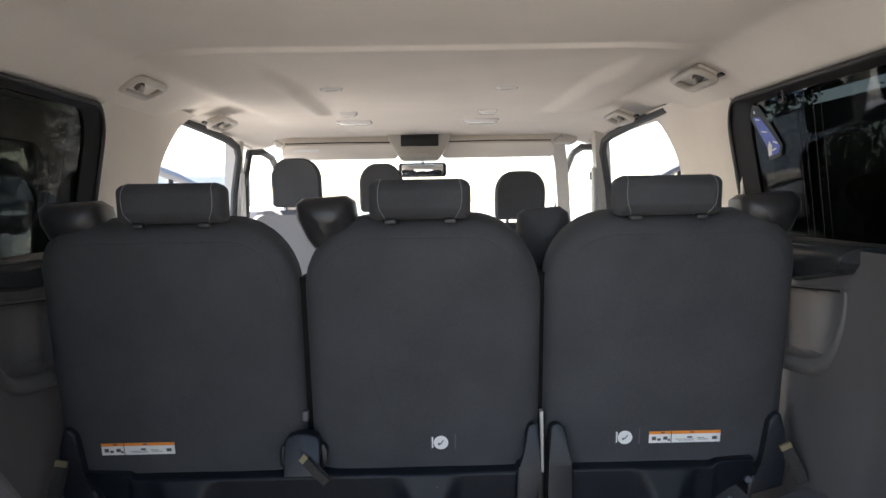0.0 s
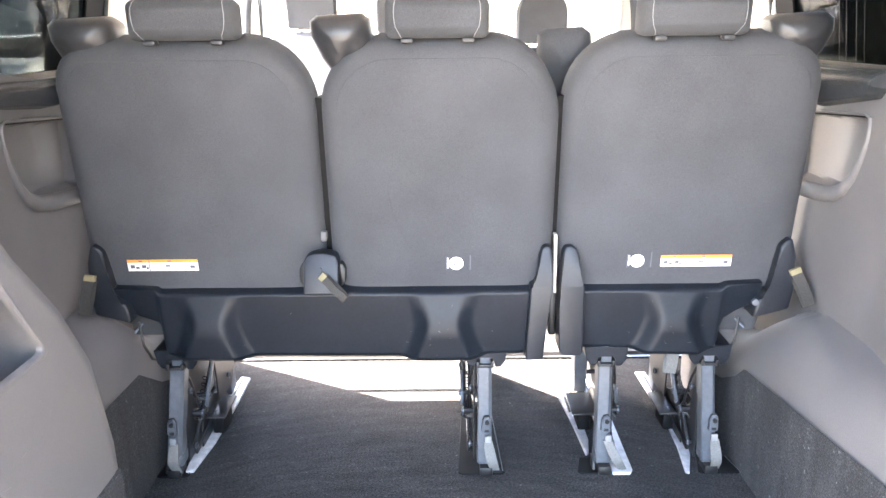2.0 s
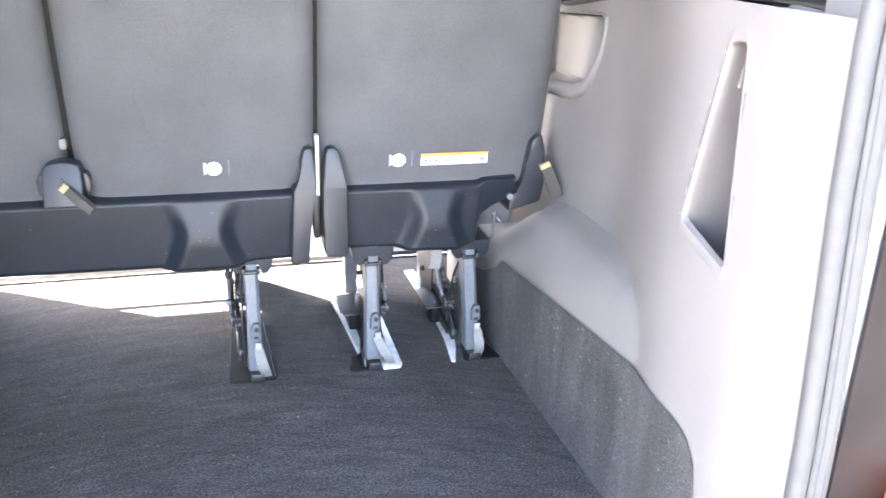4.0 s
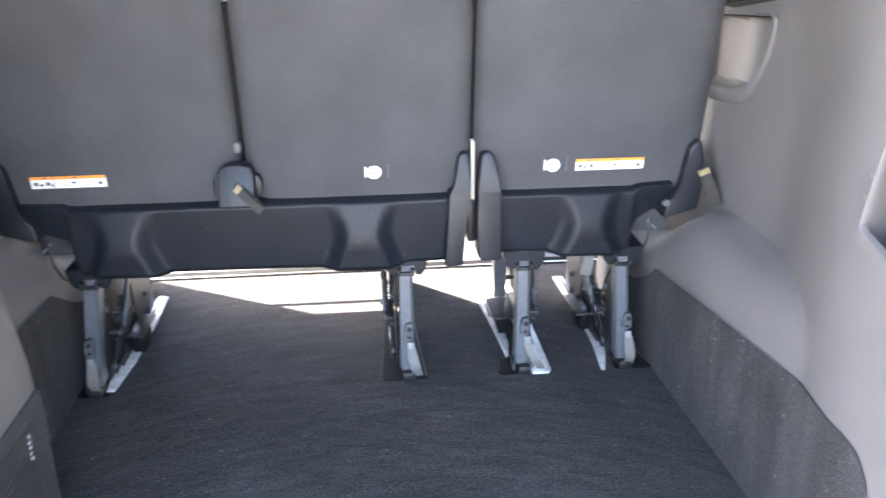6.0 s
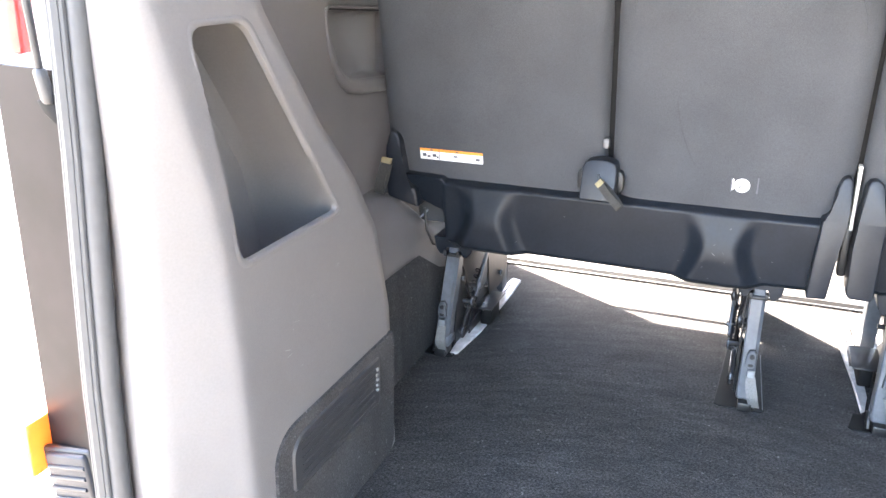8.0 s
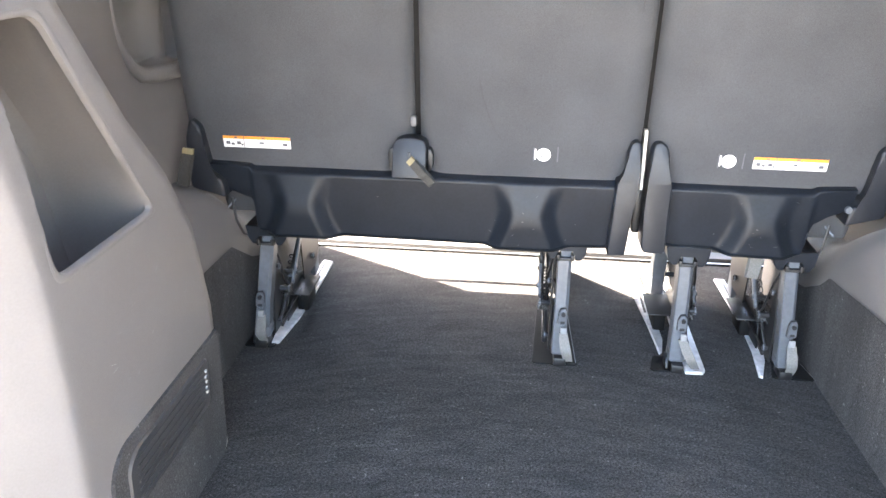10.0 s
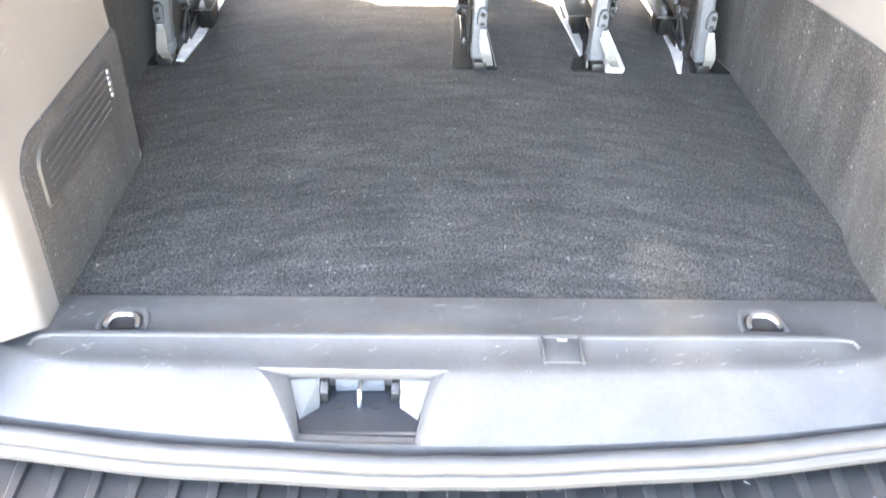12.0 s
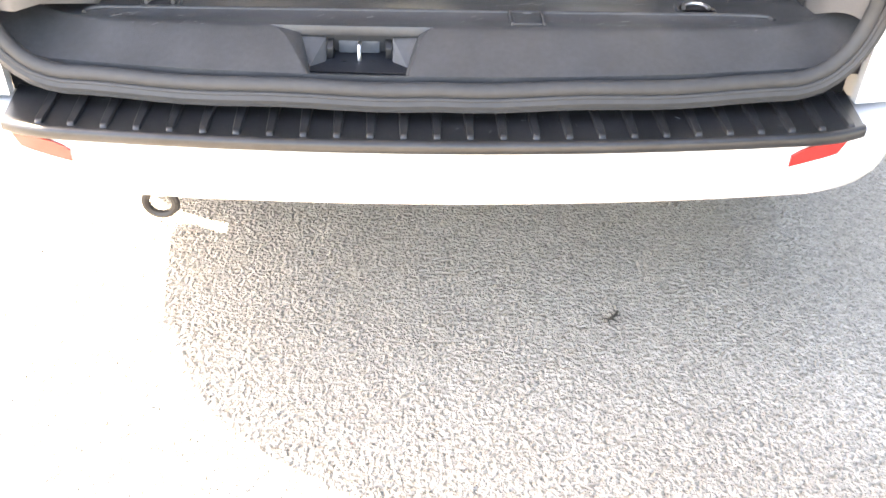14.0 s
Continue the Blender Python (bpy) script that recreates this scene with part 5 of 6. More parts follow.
skirt = surface(lambda x, z: (x, 0.838 + bow(x), z), steps(-0.70, 0.68, 40), [0.49, 0.56])
part("skirt", skirt, M_SOCKET, seal, "black shield behind the bumper")
line = seal_line(0.032, 0.0)
for run in (line[:11], line[-11:]):
    part("flange", tube(run, 0.006, 8), M_WHITE, seal, "white painted flange")

# ---- rear bumper ----
bumper = thing("rear_bumper", (0, 0.8, 0.36), "white painted rear bumper with a black ribbed step pad", "bumper")


def bumper_bow(x):
    return 0.10 * x * x + 2.0 * max(0.0, abs(x) - 0.60) ** 2 + 6.0 * max(0.0, abs(x) - 0.74) ** 2


BSEC = [(0.86, 0.48), (0.755, 0.489), (0.738, 0.489), (0.733, 0.484), (0.732, 0.455), (0.736, 0.43), (0.744, 0.395), (0.756, 0.372), (0.775, 0.357), (0.82, 0.35), (0.90, 0.35)]
bm = surface(lambda x, i: (x, BSEC[i][0] + bumper_bow(x), BSEC[i][1]), steps(-0.90, 0.90, 90), list(range(len(BSEC))))
part("bumper_skin", bm, M_WHITE, bumper, "", 60)
PSEC = [(0.92, 0.50), (0.80, 0.501), (0.737, 0.5015), (0.731, 0.5035), (0.725, 0.5030), (0.7215, 0.5005), (0.7200, 0.497), (0.7200, 0.487)]


def pad_point(x, i):
    y, z = PSEC[i]
    end = 0.980 + 0.040 * smooth(0.72, 0.92, y)   # its ends slant
    return (x * end, y + bumper_bow(x) + 0.02 * max(0, abs(x) - 0.6), z)


bm = surface(pad_point, steps(-0.685, 0.685, 68), list(range(len(PSEC))), thick=(0, 0.004, -0.004))
pad = part("step_pad", bm, M_PAD, bumper, "black ribbed plastic step pad, scuffed", 60)
for n in range(26):
    x = -0.611 + 0.0503 * n
    rings = []
    for t in steps(0, 0.92, 5) + [0.94, 0.955, 0.97, 0.98, 0.988, 0.994, 1.0]:
        tip = math.sqrt(max(0.0, 1 - (max(0.0, t - 0.93) / 0.07) ** 2)) * 0.94 + 0.06
        w = (0.0108 - 0.0042 * t) * (0.55 + 0.45 * tip)
        h = 0.0068 * tip
        y = 0.87 - 0.133 * t + bumper_bow(x)
        xx = x + 0.0125 * x * (1 - t)
        rings.append([(xx + k * w, y, 0.5000 + h * v) for k, v in ((-1, 0), (-0.86, 0.82), (-0.70, 1.0), (0.70, 1.0), (0.86, 0.82), (1, 0))])
    part("rib", loft(rings), M_PAD, pad, "", 35)
rnd = random.Random(17)
marks = None
for k in range(34):
    x, t, a, n = rnd.gauss(0.17, 0.10) if k % 3 else rnd.uniform(-0.55, 0.55), rnd.uniform(0.05, 0.9), rnd.uniform(0, 3.1), rnd.uniform(0.002, 0.009)
    y = 0.86 - 0.12 * t + bumper_bow(x)
    marks = tube([(x + q * n * math.cos(a), y + q * n * math.sin(a), 0.5014) for q in (-0.5, 0, 0.5)], rnd.uniform(0.0002, 0.0005), 4, bm=marks)
part("scuffs", marks, M_SCUFF, pad, "pale scuff marks")
for sgn in (-1, 1):
    def ref(u, v):
        x = -0.008 + sgn * (0.561 + 0.078 * u + 0.016 * v * u - 0.002 * v)
        z = 0.443 + 0.031 * v + 0.019 * u - 0.010 * (1 - u) ** 6 * v
        return (x, 0.7275 + bumper_bow(x) + 0.003 * (1 - v), z)
    part("reflector", surface(ref, steps(0, 1, 8), steps(0, 1, 4), thick=(0, 0.02, 0)), M_RED, bumper, "red plastic reflector", 60)
hook = thing("tow_eye", (-0.452, 0.79, 0.33), "black steel towing eye under the bumper", "towing eye")
part("eye", tube([(-0.457 + 0.0245 * math.cos(a), 0.79, 0.350 + 0.024 * math.sin(a)) for a in [2 * math.pi * k / 20 for k in range(21)]], 0.007, 8), M_DARKMETAL, hook)

# ---- rear corner outside ----
for side in (-1, 1):
    bm = surface(lambda u, z: (side * (0.80 + 0.10 * u), 0.885 + 0.27 * u * u - 0.02 * smooth(1.0, 1.9, z), z), steps(0, 1, 10), steps(0.47, 1.93, 12), thick=(side * -0.02, 0.02, 0))
    solid("wall_rear_corner_" + ("left" if side < 0 else "right"), bm, M_WHITE, "white painted rear corner of the body", "body panel", "structure")
    lamp = thing("tail_lamp", (side * 0.79, 0.86, 0.86), "tall dark-red tail lamp with an amber lower lens", "tail lamp", "tail lamps")
    bm = surface(lambda u, z: (side * (0.688 + 0.109 * u), 0.870 + 0.018 * u, z), steps(0, 1, 4), steps(0.50, 1.90, 14), thick=(0, 0.02, 0))
    solid("wall_lamp_recess_" + ("left" if side < 0 else "right"), bm, M_WHITE, "white painted recess beside the tailgate opening", "body panel", "structure")
    bm = surface(lambda u, z: (side * (0.700 + 0.10 * u), 0.860 + 0.016 * u, z), steps(0, 1, 4), steps(0.885, 1.385, 10), thick=(0, 0.006, 0))
    part("housing", bm, M_SMOKE, lamp, "dark smoked lens side")
    part("indicator_lens", rbox((side * 0.812, 0.865, 0.893), (0.022, 0.05, 0.08), 0.006), M_AMBER, lamp, "amber indicator lens")
    part("brake_lens", rbox((side * 0.745, 0.866, 1.50), (0.03, 0.03, 0.2), 0.008), M_RED, lamp, "red brake lens")
    grille = thing("body_vent", (side * 0.757, 0.868, 0.82), "grey ribbed plastic vent below the tail lamp", "vent", "body vents")
    part("frame", rbox((side * 0.757, 0.866, 0.853), (0.080, 0.012, 0.090), 0.005, 3, m=turn(y=side * 8)), M_BLACK, grille)
    part("face", rbox((side * 0.755, 0.859, 0.853), (0.068, 0.012, 0.080), 0.005, 3, m=turn(y=side * 8)), M_COVER, grille)
    for k in range(4):
        part("rib", tube([(side * 0.727, 0.853, 0.880 - 0.016 * k), (side * 0.786, 0.853, 0.871 - 0.016 * k)], 0.003, 8), M_COVER, grille)
    strut = thing("gas_strut", (side * 0.722, 0.85, 1.345), "gas strut that holds the tailgate open", "gas strut", "gas struts")
    part("rod", tube([(side * 0.707, 0.852, 1.375), (side * 0.7085, 0.840, 1.56)], 0.0044, 12), M_DARKMETAL, strut)
    part("barrel", tube([(side * 0.7085, 0.840, 1.56), (side * 0.711, 0.798, 2.03)], 0.011, 12), M_BLACK, strut)
    part("ball_end", tube([(side * 0.707, 0.851, 1.388), (side * 0.707, 0.851, 1.385), (side * 0.7065, 0.852, 1.378), (side * 0.703, 0.853, 1.356), (side * 0.702, 0.853, 1.352), (side * 0.702, 0.853, 1.350)],
                          [0.0060, 0.0074, 0.0078, 0.0075, 0.0062, 0.0035], 12), M_TRIMD, strut, "grey plastic ball end")
    # no real bracket: a flat dark plate paints the shaded hollow here
    part("bracket", prism([(side * (0.7075 - 0.0125 * k), z) for k, z in ((1.3, 1.362), (1.4, 1.322), (0.6, 1.330), (-0.4, 1.338), (-1.1, 1.352), (-0.2, 1.356))], "y", 0.854, 0.859, 0.0015, 2), M_SOCKET, strut, "flat dark plate drawn as the shaded opening behind the strut's foot")

# open tailgate overhead
gate = thing("tailgate", (0, 0.98, 1.97), "white tailgate standing open above the camera", "tailgate")


def gate_point(x, t):
    return Vector((x, 0.99 - 1.30 * t, 2.0 + 0.28 * t - 0.05 * smooth(0.5, 0.85, abs(x))))


for name, xs, ts in (("top_rail", (-0.80, 0.80), (0.0, 0.06)), ("lower_panel", (-0.80, 0.80), (0.54, 1.0)), ("side_rail", (-0.80, -0.70), (0.06, 0.54)), ("side_rail", (0.70, 0.80), (0.06, 0.54))):
    part(name, surface(gate_point, steps(*xs, 12), steps(*ts, 4), thick=(0, 0, 0.06)), M_WHITE, gate)
part("rear_glass", surface(lambda x, t: gate_point(x, t) + Vector((0, 0, 0.03)), steps(-0.70, 0.70, 8), [0.06, 0.54]), M_GLASS, gate, "clear rear window")
part("inner_trim", surface(lambda x, t: gate_point(x, t) - Vector((0, 0, 0.02)), steps(-0.66, 0.66, 8), [0.56, 0.75, 0.96], thick=(0, 0, 0.015)), M_TRIM, gate, "grey inner trim")

# ---- fittings on the headliner ----
def ceiling_light(x, y, w, d, label, group):
    t = thing("ceiling_light", (x, y, liner_z(x, y) - 0.012), label, "ceiling light", group)
    part("frame", rbox((x, y, liner_z(x, y) - 0.004), (w, d, 0.012), 0.004), M_DIFF, t)
    part("diffuser", rbox((x, y - 0.002, liner_z(x, y) - 0.011), (w * 0.8, d * 0.7, 0.008), 0.003), M_DIFF, t)


for sx in (-0.276, 0.209):
    ceiling_light(sx, 3.45, 0.13, 0.09, "oblong pale ceiling lamp", "ceiling lamps")
for sx in (-0.269, 0.209):
    ceiling_light(sx, 3.11, 0.06, 0.05, "small square pale lamp set in the headliner", "small ceiling lamps")


def vent(x, y):
    v = thing("ceiling_vent", (x, y, liner_z(x, y) - 0.015), "small pale air vent in the headliner", "vent", "ceiling vents")
    z = liner_z(x, y)
    part("rim", loft([[(x + r * math.cos(a), y + 0.8 * r * math.sin(a), z - d) for a in [2 * math.pi * k / 24 for k in range(24)]] for r, d in ((0.030, -0.002), (0.029, 0.004), (0.025, 0.007), (0.021, 0.004))]), M_DIFF, v)
    part("slat", rbox((x, y, z - 0.005), (0.034, 0.006, 0.004), 0.001), M_HANDLE, v)


vent(-0.253, 2.43)
vent(0.212, 2.45)


def grab_handle(x, y, z, s):
    g = thing("grab_handle", (x, y, z), "pale plastic roof grab handle with a coat hook", "grab handle", "grab handles")
    m = turn(y=s * 24)

    def at(dx, dy, dz):
        return Vector((x, y, z + 0.03)) + m @ Vector((dx, dy, dz))
    loop = outline(-0.027, 0.027, -0.093, 0.093, (0.02, 0.02), (0.02, 0.02), (0.02, 0.02), (0.02, 0.02), 5)
    bar = part("bar", tube([at(p, q, -0.012 - 0.006 * math.cos(q * 14)) for p, q in loop + loop[:1]], 0.0085, 10), M_HANDLE, g)
    part("base_plate", rbox(at(0, 0, -0.001), (0.05, 0.18, 0.012), 0.005, 2, m=m), M_HANDLE, g)
    part("shadow_gap", rbox(at(s * 0.034, 0, 0.002), (0.012, 0.19, 0.006), 0.002, 1, m=m), M_BLACK, g)
    part("hook_boss", tube([at(0, -0.03, -0.004), at(0, -0.03, -0.020)], [0.016, 0.011], 12), M_TRIM, g)
    part("coat_hook", tube([at(0, -0.03, -0.018), at(-s * 0.004, -0.045, -0.030), at(-s * 0.012, -0.05, -0.022)], 0.005, 8), M_HANDLE, g)


for s in (-1, 1):
    grab_handle(-0.018 + s * 0.65, 2.18, 1.832, s)
    grab_handle(-0.018 + s * 0.65, 2.95, 1.815, s)

# ---- cab ----
for s, nm in ((-1, "left"), (1, "right")):
    bm = loft([[(s * x - 0.035, y + dy, z) for x, y in ((0.73, 0), (0.79, 0.0), (0.79, 0.09), (0.73, 0.07))] for z, dy in ((F, 3.64), (1.3, 3.64), (1.7, 3.66), (1.86, 3.70))])
    solid("wall_b_pillar_" + nm, bm, M_HANDLE, "pale plastic pillar between the side doors", "pillar", "structure")
    bm = loft([[(s * (x + dx), y + dy, z) for x, y in ((0.60, 0.0), (0.66, 0.0), (0.66, 0.07), (0.60, 0.06))] for z, dy, dx in ((1.25, 4.75, 0.13), (1.5, 4.45, 0.06), (1.72, 4.15, 0.0), (1.84, 4.0, -0.04))])
    solid("wall_a_pillar_" + nm, bm, M_HANDLE, "pale plastic windscreen pillar", "pillar", "structure")
    bm = loft([[(s * x - 0.02, y, z + dz) for x, z in ((0.755, 1.856), (0.80, 1.858), (0.80, 1.93), (0.74, 1.90))] for y, dz in ((2.55, 0), (3.3, -0.008), (3.7, -0.025), (4.0, -0.045))])
    solid("wall_roof_rail_" + nm, bm, M_HANDLE, "pale trim over the side doors", "trim", "structure")
    solid("wall_door_sill_" + nm, rbox((s * 0.80, 3.5, 0.52), (0.14, 1.9, 0.16), 0.01), M_WHITE, "white door sill", "door sill", "structure")
    # seat belt that hangs from the pillar
    bl = thing("seat_belt", (s * 0.715 - 0.035, 3.70, 1.0), "black seat belt hanging from its pillar", "seat belt", "front belts")
    part("webbing", loft([[(s * (0.722 + a) - 0.035, 3.70 + b, z) for a, b in ((0, -0.022), (0, 0.022), (0.003, 0.022), (0.003, -0.022))] for z in (1.0, 1.4, 1.66)]), M_WEB, bl)
    part("anchor", rbox((s * 0.72 - 0.035, 3.70, 1.665), (0.02, 0.03, 0.035), 0.006), M_BLACK, bl)
    part("height_slide", pillow(3.645, 3.695, 1.33, 1.70, (0.02, 0.03), (0.02, 0.03), (0.02, 0.03), (0.02, 0.03), [(0.008, 0), (0, 0.006), (0, 0.014)],
                                lambda y, z, d: (s * (0.728 - d) - 0.035, y, z), n=4), M_HANDLE, bl, "pale plastic height slide")

for s in (-1, 1):
    o = 0.0 if s < 0 else -0.035
    line = [(0.765, 3.76, 1.2), (0.765, 3.77, 1.68), (0.755, 3.82, 1.79), (0.725, 3.95, 1.80), (0.725, 4.19, 1.785), (0.725, 4.33, 1.735), (0.725, 4.51, 1.655), (0.725, 4.68, 1.535), (0.735, 4.8, 1.35)]
    solid("trim_front_door_seal_" + ("left" if s < 0 else "right"), tube([(s * x + o, y, z) for x, y, z in line], 0.016, 8), M_RUBBER, "black seal round the front door opening", "door seal", "structure")
for s in (-1, 1):
    line = [(0.775, 3.63, 0.9), (0.772, 3.63, 1.45), (0.757, 3.62, 1.62), (0.735, 3.62, 1.76), (0.735, 3.59, 1.80), (0.742, 3.50, 1.818), (0.742, 3.1, 1.832), (0.742, 2.72, 1.840)]
    solid("trim_sliding_door_seal_" + ("left" if s < 0 else "right"), tube([(s * x - 0.022, y, z) for x, y, z in line], 0.015, 8),
          M_RUBBER, "dark grey seal round the sliding door opening", "door seal", "structure")
header = rbox((0, 4.08, 1.845), (1.36, 0.16, 0.05), 0.015)
solid("wall_header", header, M_LINER, "pale windscreen header under the headliner", "trim", "structure")
ws = thing("window_3", (0, 4.4, 1.2), "broad clear windscreen", "window", "", "structure")
p = part("pane", surface(lambda x, t: (x * (1 - 0.13 * t), 4.85 - 0.70 * t - 0.12 * x * x, 1.22 + 0.58 * t), steps(-0.78, 0.78, 12), steps(0, 1, 6), thick=(0, 0.004, 0.003)), M_GLASS, ws)
p.visible_shadow = False

console = thing("overhead_console", (-0.03, 4.0, 1.76), "pale overhead console with a dark drop-down screen", "console")
part("housing", prism([(-0.172, 1.872), (0.112, 1.872), (0.108, 1.845), (0.062, 1.765), (0.050, 1.752), (-0.110, 1.752), (-0.122, 1.765), (-0.168, 1.845)], "y", 3.92, 4.04, 0.008, 3), M_HANDLE, console)
part("screen", rbox((-0.03, 3.915, 1.838), (0.165, 0.012, 0.05), 0.004), M_BLACK, console, "dark glossy screen")
part("lower_lip", rbox((-0.03, 3.93, 1.772), (0.17, 0.06, 0.016), 0.006), M_HANDLE, console)
for x0, x1 in ((-0.64, -0.128), (0.068, 0.57)):
    v = thing("sun_visor", ((x0 + x1) / 2, 4.02, 1.78), "pale fabric sun visor folded up against the header", "sun visor", "sun visors")
    part("flap", pillow(x0, x1, 1.762, 1.83, (0.03, 0.03), (0.03, 0.03), (0.02, 0.02), (0.02, 0.02), [(0.006, 0), (0, 0.006), (0, 0.014), (0.006, 0.02)],
                        lambda x, z, d: (x, 3.98 + d - 0.6 * (z - 1.76), z), n=4), M_LINER, v)
    # black tube in place of the shade in the gap above the flap
    part("seam", tube([(x0 + 0.02, 3.935, 1.832), ((x0 + x1) / 2, 3.932, 1.834), (x1 - 0.02, 3.935, 1.832)], 0.003, 6), M_BLACK, v, "black strip drawn as the shaded gap above the visor")
    if x0 < -0.5:
        part("sticker", rbox((-0.53, 3.948, 1.803), (0.11, 0.002, 0.016), 0.0005, 1, m=turn(x=31)), M_LABEL, v, "small white and orange sticker")
    part("pivot", tube([(x0 if x0 < -0.5 else x1, 3.97, 1.83), ((x0 - 0.03) if x0 < -0.5 else (x1 + 0.03), 3.95, 1.85)], 0.008, 8), M_HANDLE, v)
mir = thing("rear_view_mirror", (-0.01, 4.12, 1.66), "black interior mirror on the windscreen", "mirror")
part("shell", rbox((-0.02, 4.10, 1.715), (0.22, 0.03, 0.065), 0.014, 3), M_BLACK, mir)
part("glass", rbox((-0.02, 4.083, 1.715), (0.19, 0.004, 0.05), 0.002), M_MIRROR, mir)
part("stem", tube([(-0.02, 4.11, 1.72), (-0.02, 4.2, 1.76)], 0.01, 8), M_BLACK, mir)

dash = thing("dashboard", (0, 4.6, 0.9), "dark grey dashboard under the windscreen", "dashboard")
part("top", loft([[(x, y, z) for y, z in ((4.35, 0.9), (4.30, 1.12), (4.38, 1.22), (4.85, 1.22), (4.9, 0.9))] for x in steps(-0.74, 0.74, 8)]), M_TRIMD, dash)
wheel = thing("steering_wheel", (0.38, 4.15, 1.1), "black steering wheel before the dashboard", "steering wheel")
part("rim", tube([(0.38 + 0.19 * math.cos(a), 4.15 + 0.09 * math.sin(a), 1.17 + 0.165 * math.sin(a)) for a in [2 * math.pi * k / 28 for k in range(29)]], 0.014, 8), M_BLACK, wheel)
part("hub", rbox((0.38, 4.17, 1.17), (0.16, 0.05, 0.1), 0.02, 3), M_BLACK, wheel)
part("column", tube([(0.38, 4.17, 1.17), (0.38, 4.5, 1.02)], 0.04, 10), M_BLACK, wheel)


def front_seat(cx, w, top, hr_w, hr_z, cloth=None):
    s = thing("front_seat", (cx, 3.75, F), "grey and black fabric front seat with a tall headrest", "seat", "front seats")

    def place(x, z, d):
        return (x, 3.78 - 0.2 * (z - 1.1) + d, z)
    part("backrest", pillow(cx - w / 2, cx + w / 2, 0.95, top, (0.08, 0.10), (0.08, 0.10), (0.03, 0.03), (0.03, 0.03),
                            [(0.08, -0.004), (0.02, 0.0), (0.0, 0.03), (0.0, 0.1), (0.02, 0.13), (0.06, 0.14)], place), cloth or M_FABRIC, s)
    part("headrest", pillow(cx - hr_w / 2, cx + hr_w / 2, hr_z - 0.2, hr_z, (0.072, 0.085), (0.072, 0.085), (0.02, 0.02), (0.02, 0.02),
                            [(0.03, 0.004), (0.008, 0.0), (0.0, 0.015), (0.0, 0.07), (0.01, 0.09), (0.03, 0.1)], place), M_FABRIC, s)
    for dx in (-0.05, 0.05):
        part("headrest_post", tube([place(cx + dx, top - 0.03, 0.06), place(cx + dx, hr_z - 0.16, 0.05)], 0.006, 8), M_BRIGHT, s)
    part("seat_cushion", rbox((cx, 4.0, 0.93), (w, 0.46, 0.14), 0.04, 3), M_FABRIC, s)
    part("seat_base", rbox((cx, 3.98, 0.73), (w * 0.9, 0.42, 0.26), 0.02), M_BLACK, s)


front_seat(-0.54, 0.42, 1.545, 0.20, 1.756, M_GREYCLOTH)
front_seat(-0.19, 0.30, 1.50, 0.18, 1.73)
front_seat(0.385, 0.46, 1.475, 0.205, 1.69)


# ---- open front doors, seen through the side openings ----
def front_door(s):
    d = thing("front_door", (s * 0.86, 4.55, 0.5), "white front door swung open, with a dark window frame", "door", "front doors")
    hinge, yaw = Vector((s * 0.86, 4.6, 0)), radians(62)
    ax = Vector((s * math.sin(yaw), -math.cos(yaw), 0))
    nrm = Vector((ax.y, -ax.x, 0)) * 0.03

    def at(u, z):
        return hinge + ax * u + Vector((0, 0, z))
    bm = loft([[at(u, z) + k * nrm for u, z in ((0, 0.45), (1.0, 0.45), (1.04, 1.25), (0, 1.2))] for k in (-1, 1)])
    part("panel", bm, M_WHITE, d)
    fr = [at(u, z) for u, z in ((0.0, 1.3), (0.12, 1.46), (0.3, 1.645), (0.42, 1.71), (0.55, 1.76), (0.75, 1.80), (0.90, 1.81), (0.99, 1.77), (1.02, 1.6), (1.03, 1.25))]
    part("window_frame", tube(fr, 0.026, 8), M_PORCELAIN, d)
    part("divider", tube([at(0.45, 1.22), at(0.45, 1.72)], 0.012, 8), M_BLACK, d)
    part("pillar", loft([[at(u, z) + k * nrm * 0.5 for u, z in ((0.92, 1.25), (1.03, 1.25), (0.99, 1.76), (0.91, 1.78))] for k in (-1, 1)]), M_BLACK, d)


front_door(-1)
front_door(1)


def door_mirror(s):
    m = thing("door_mirror", (s * 1.0 - 0.02, 4.62, 1.36), "black outside mirror beside the windscreen", "door mirror", "door mirrors")
    cx = s * 1.0 - 0.02
    part("housing", pillow(cx - 0.095, cx + 0.095, 1.375, 1.485, (0.03, 0.03), (0.03, 0.03), (0.03, 0.03), (0.03, 0.03),
                           [(0.012, 0.012), (0.004, 0.0), (0.0, 0.01), (0.004, 0.05), (0.025, 0.085)], lambda x, z, d: (x, 4.60 + d, z), n=5), M_BLACK, m)
    part("glass", pillow(cx - 0.080, cx + 0.080, 1.390, 1.470, (0.02, 0.02), (0.02, 0.02), (0.02, 0.02), (0.02, 0.02),
                         [(0.002, 0.0), (0.0, 0.004), (0.002, 0.008)], lambda x, z, d: (x, 4.597 + d, z), n=5), M_MIRROR, m)
    part("arm", tube([(cx - s * 0.05, 4.65, 1.385), (cx - s * 0.10, 4.66, 1.355), (cx - s * 0.15, 4.66, 1.33)], [0.022, 0.026, 0.03], 10), M_BLACK, m)


door_mirror(-1)
door_mirror(1)


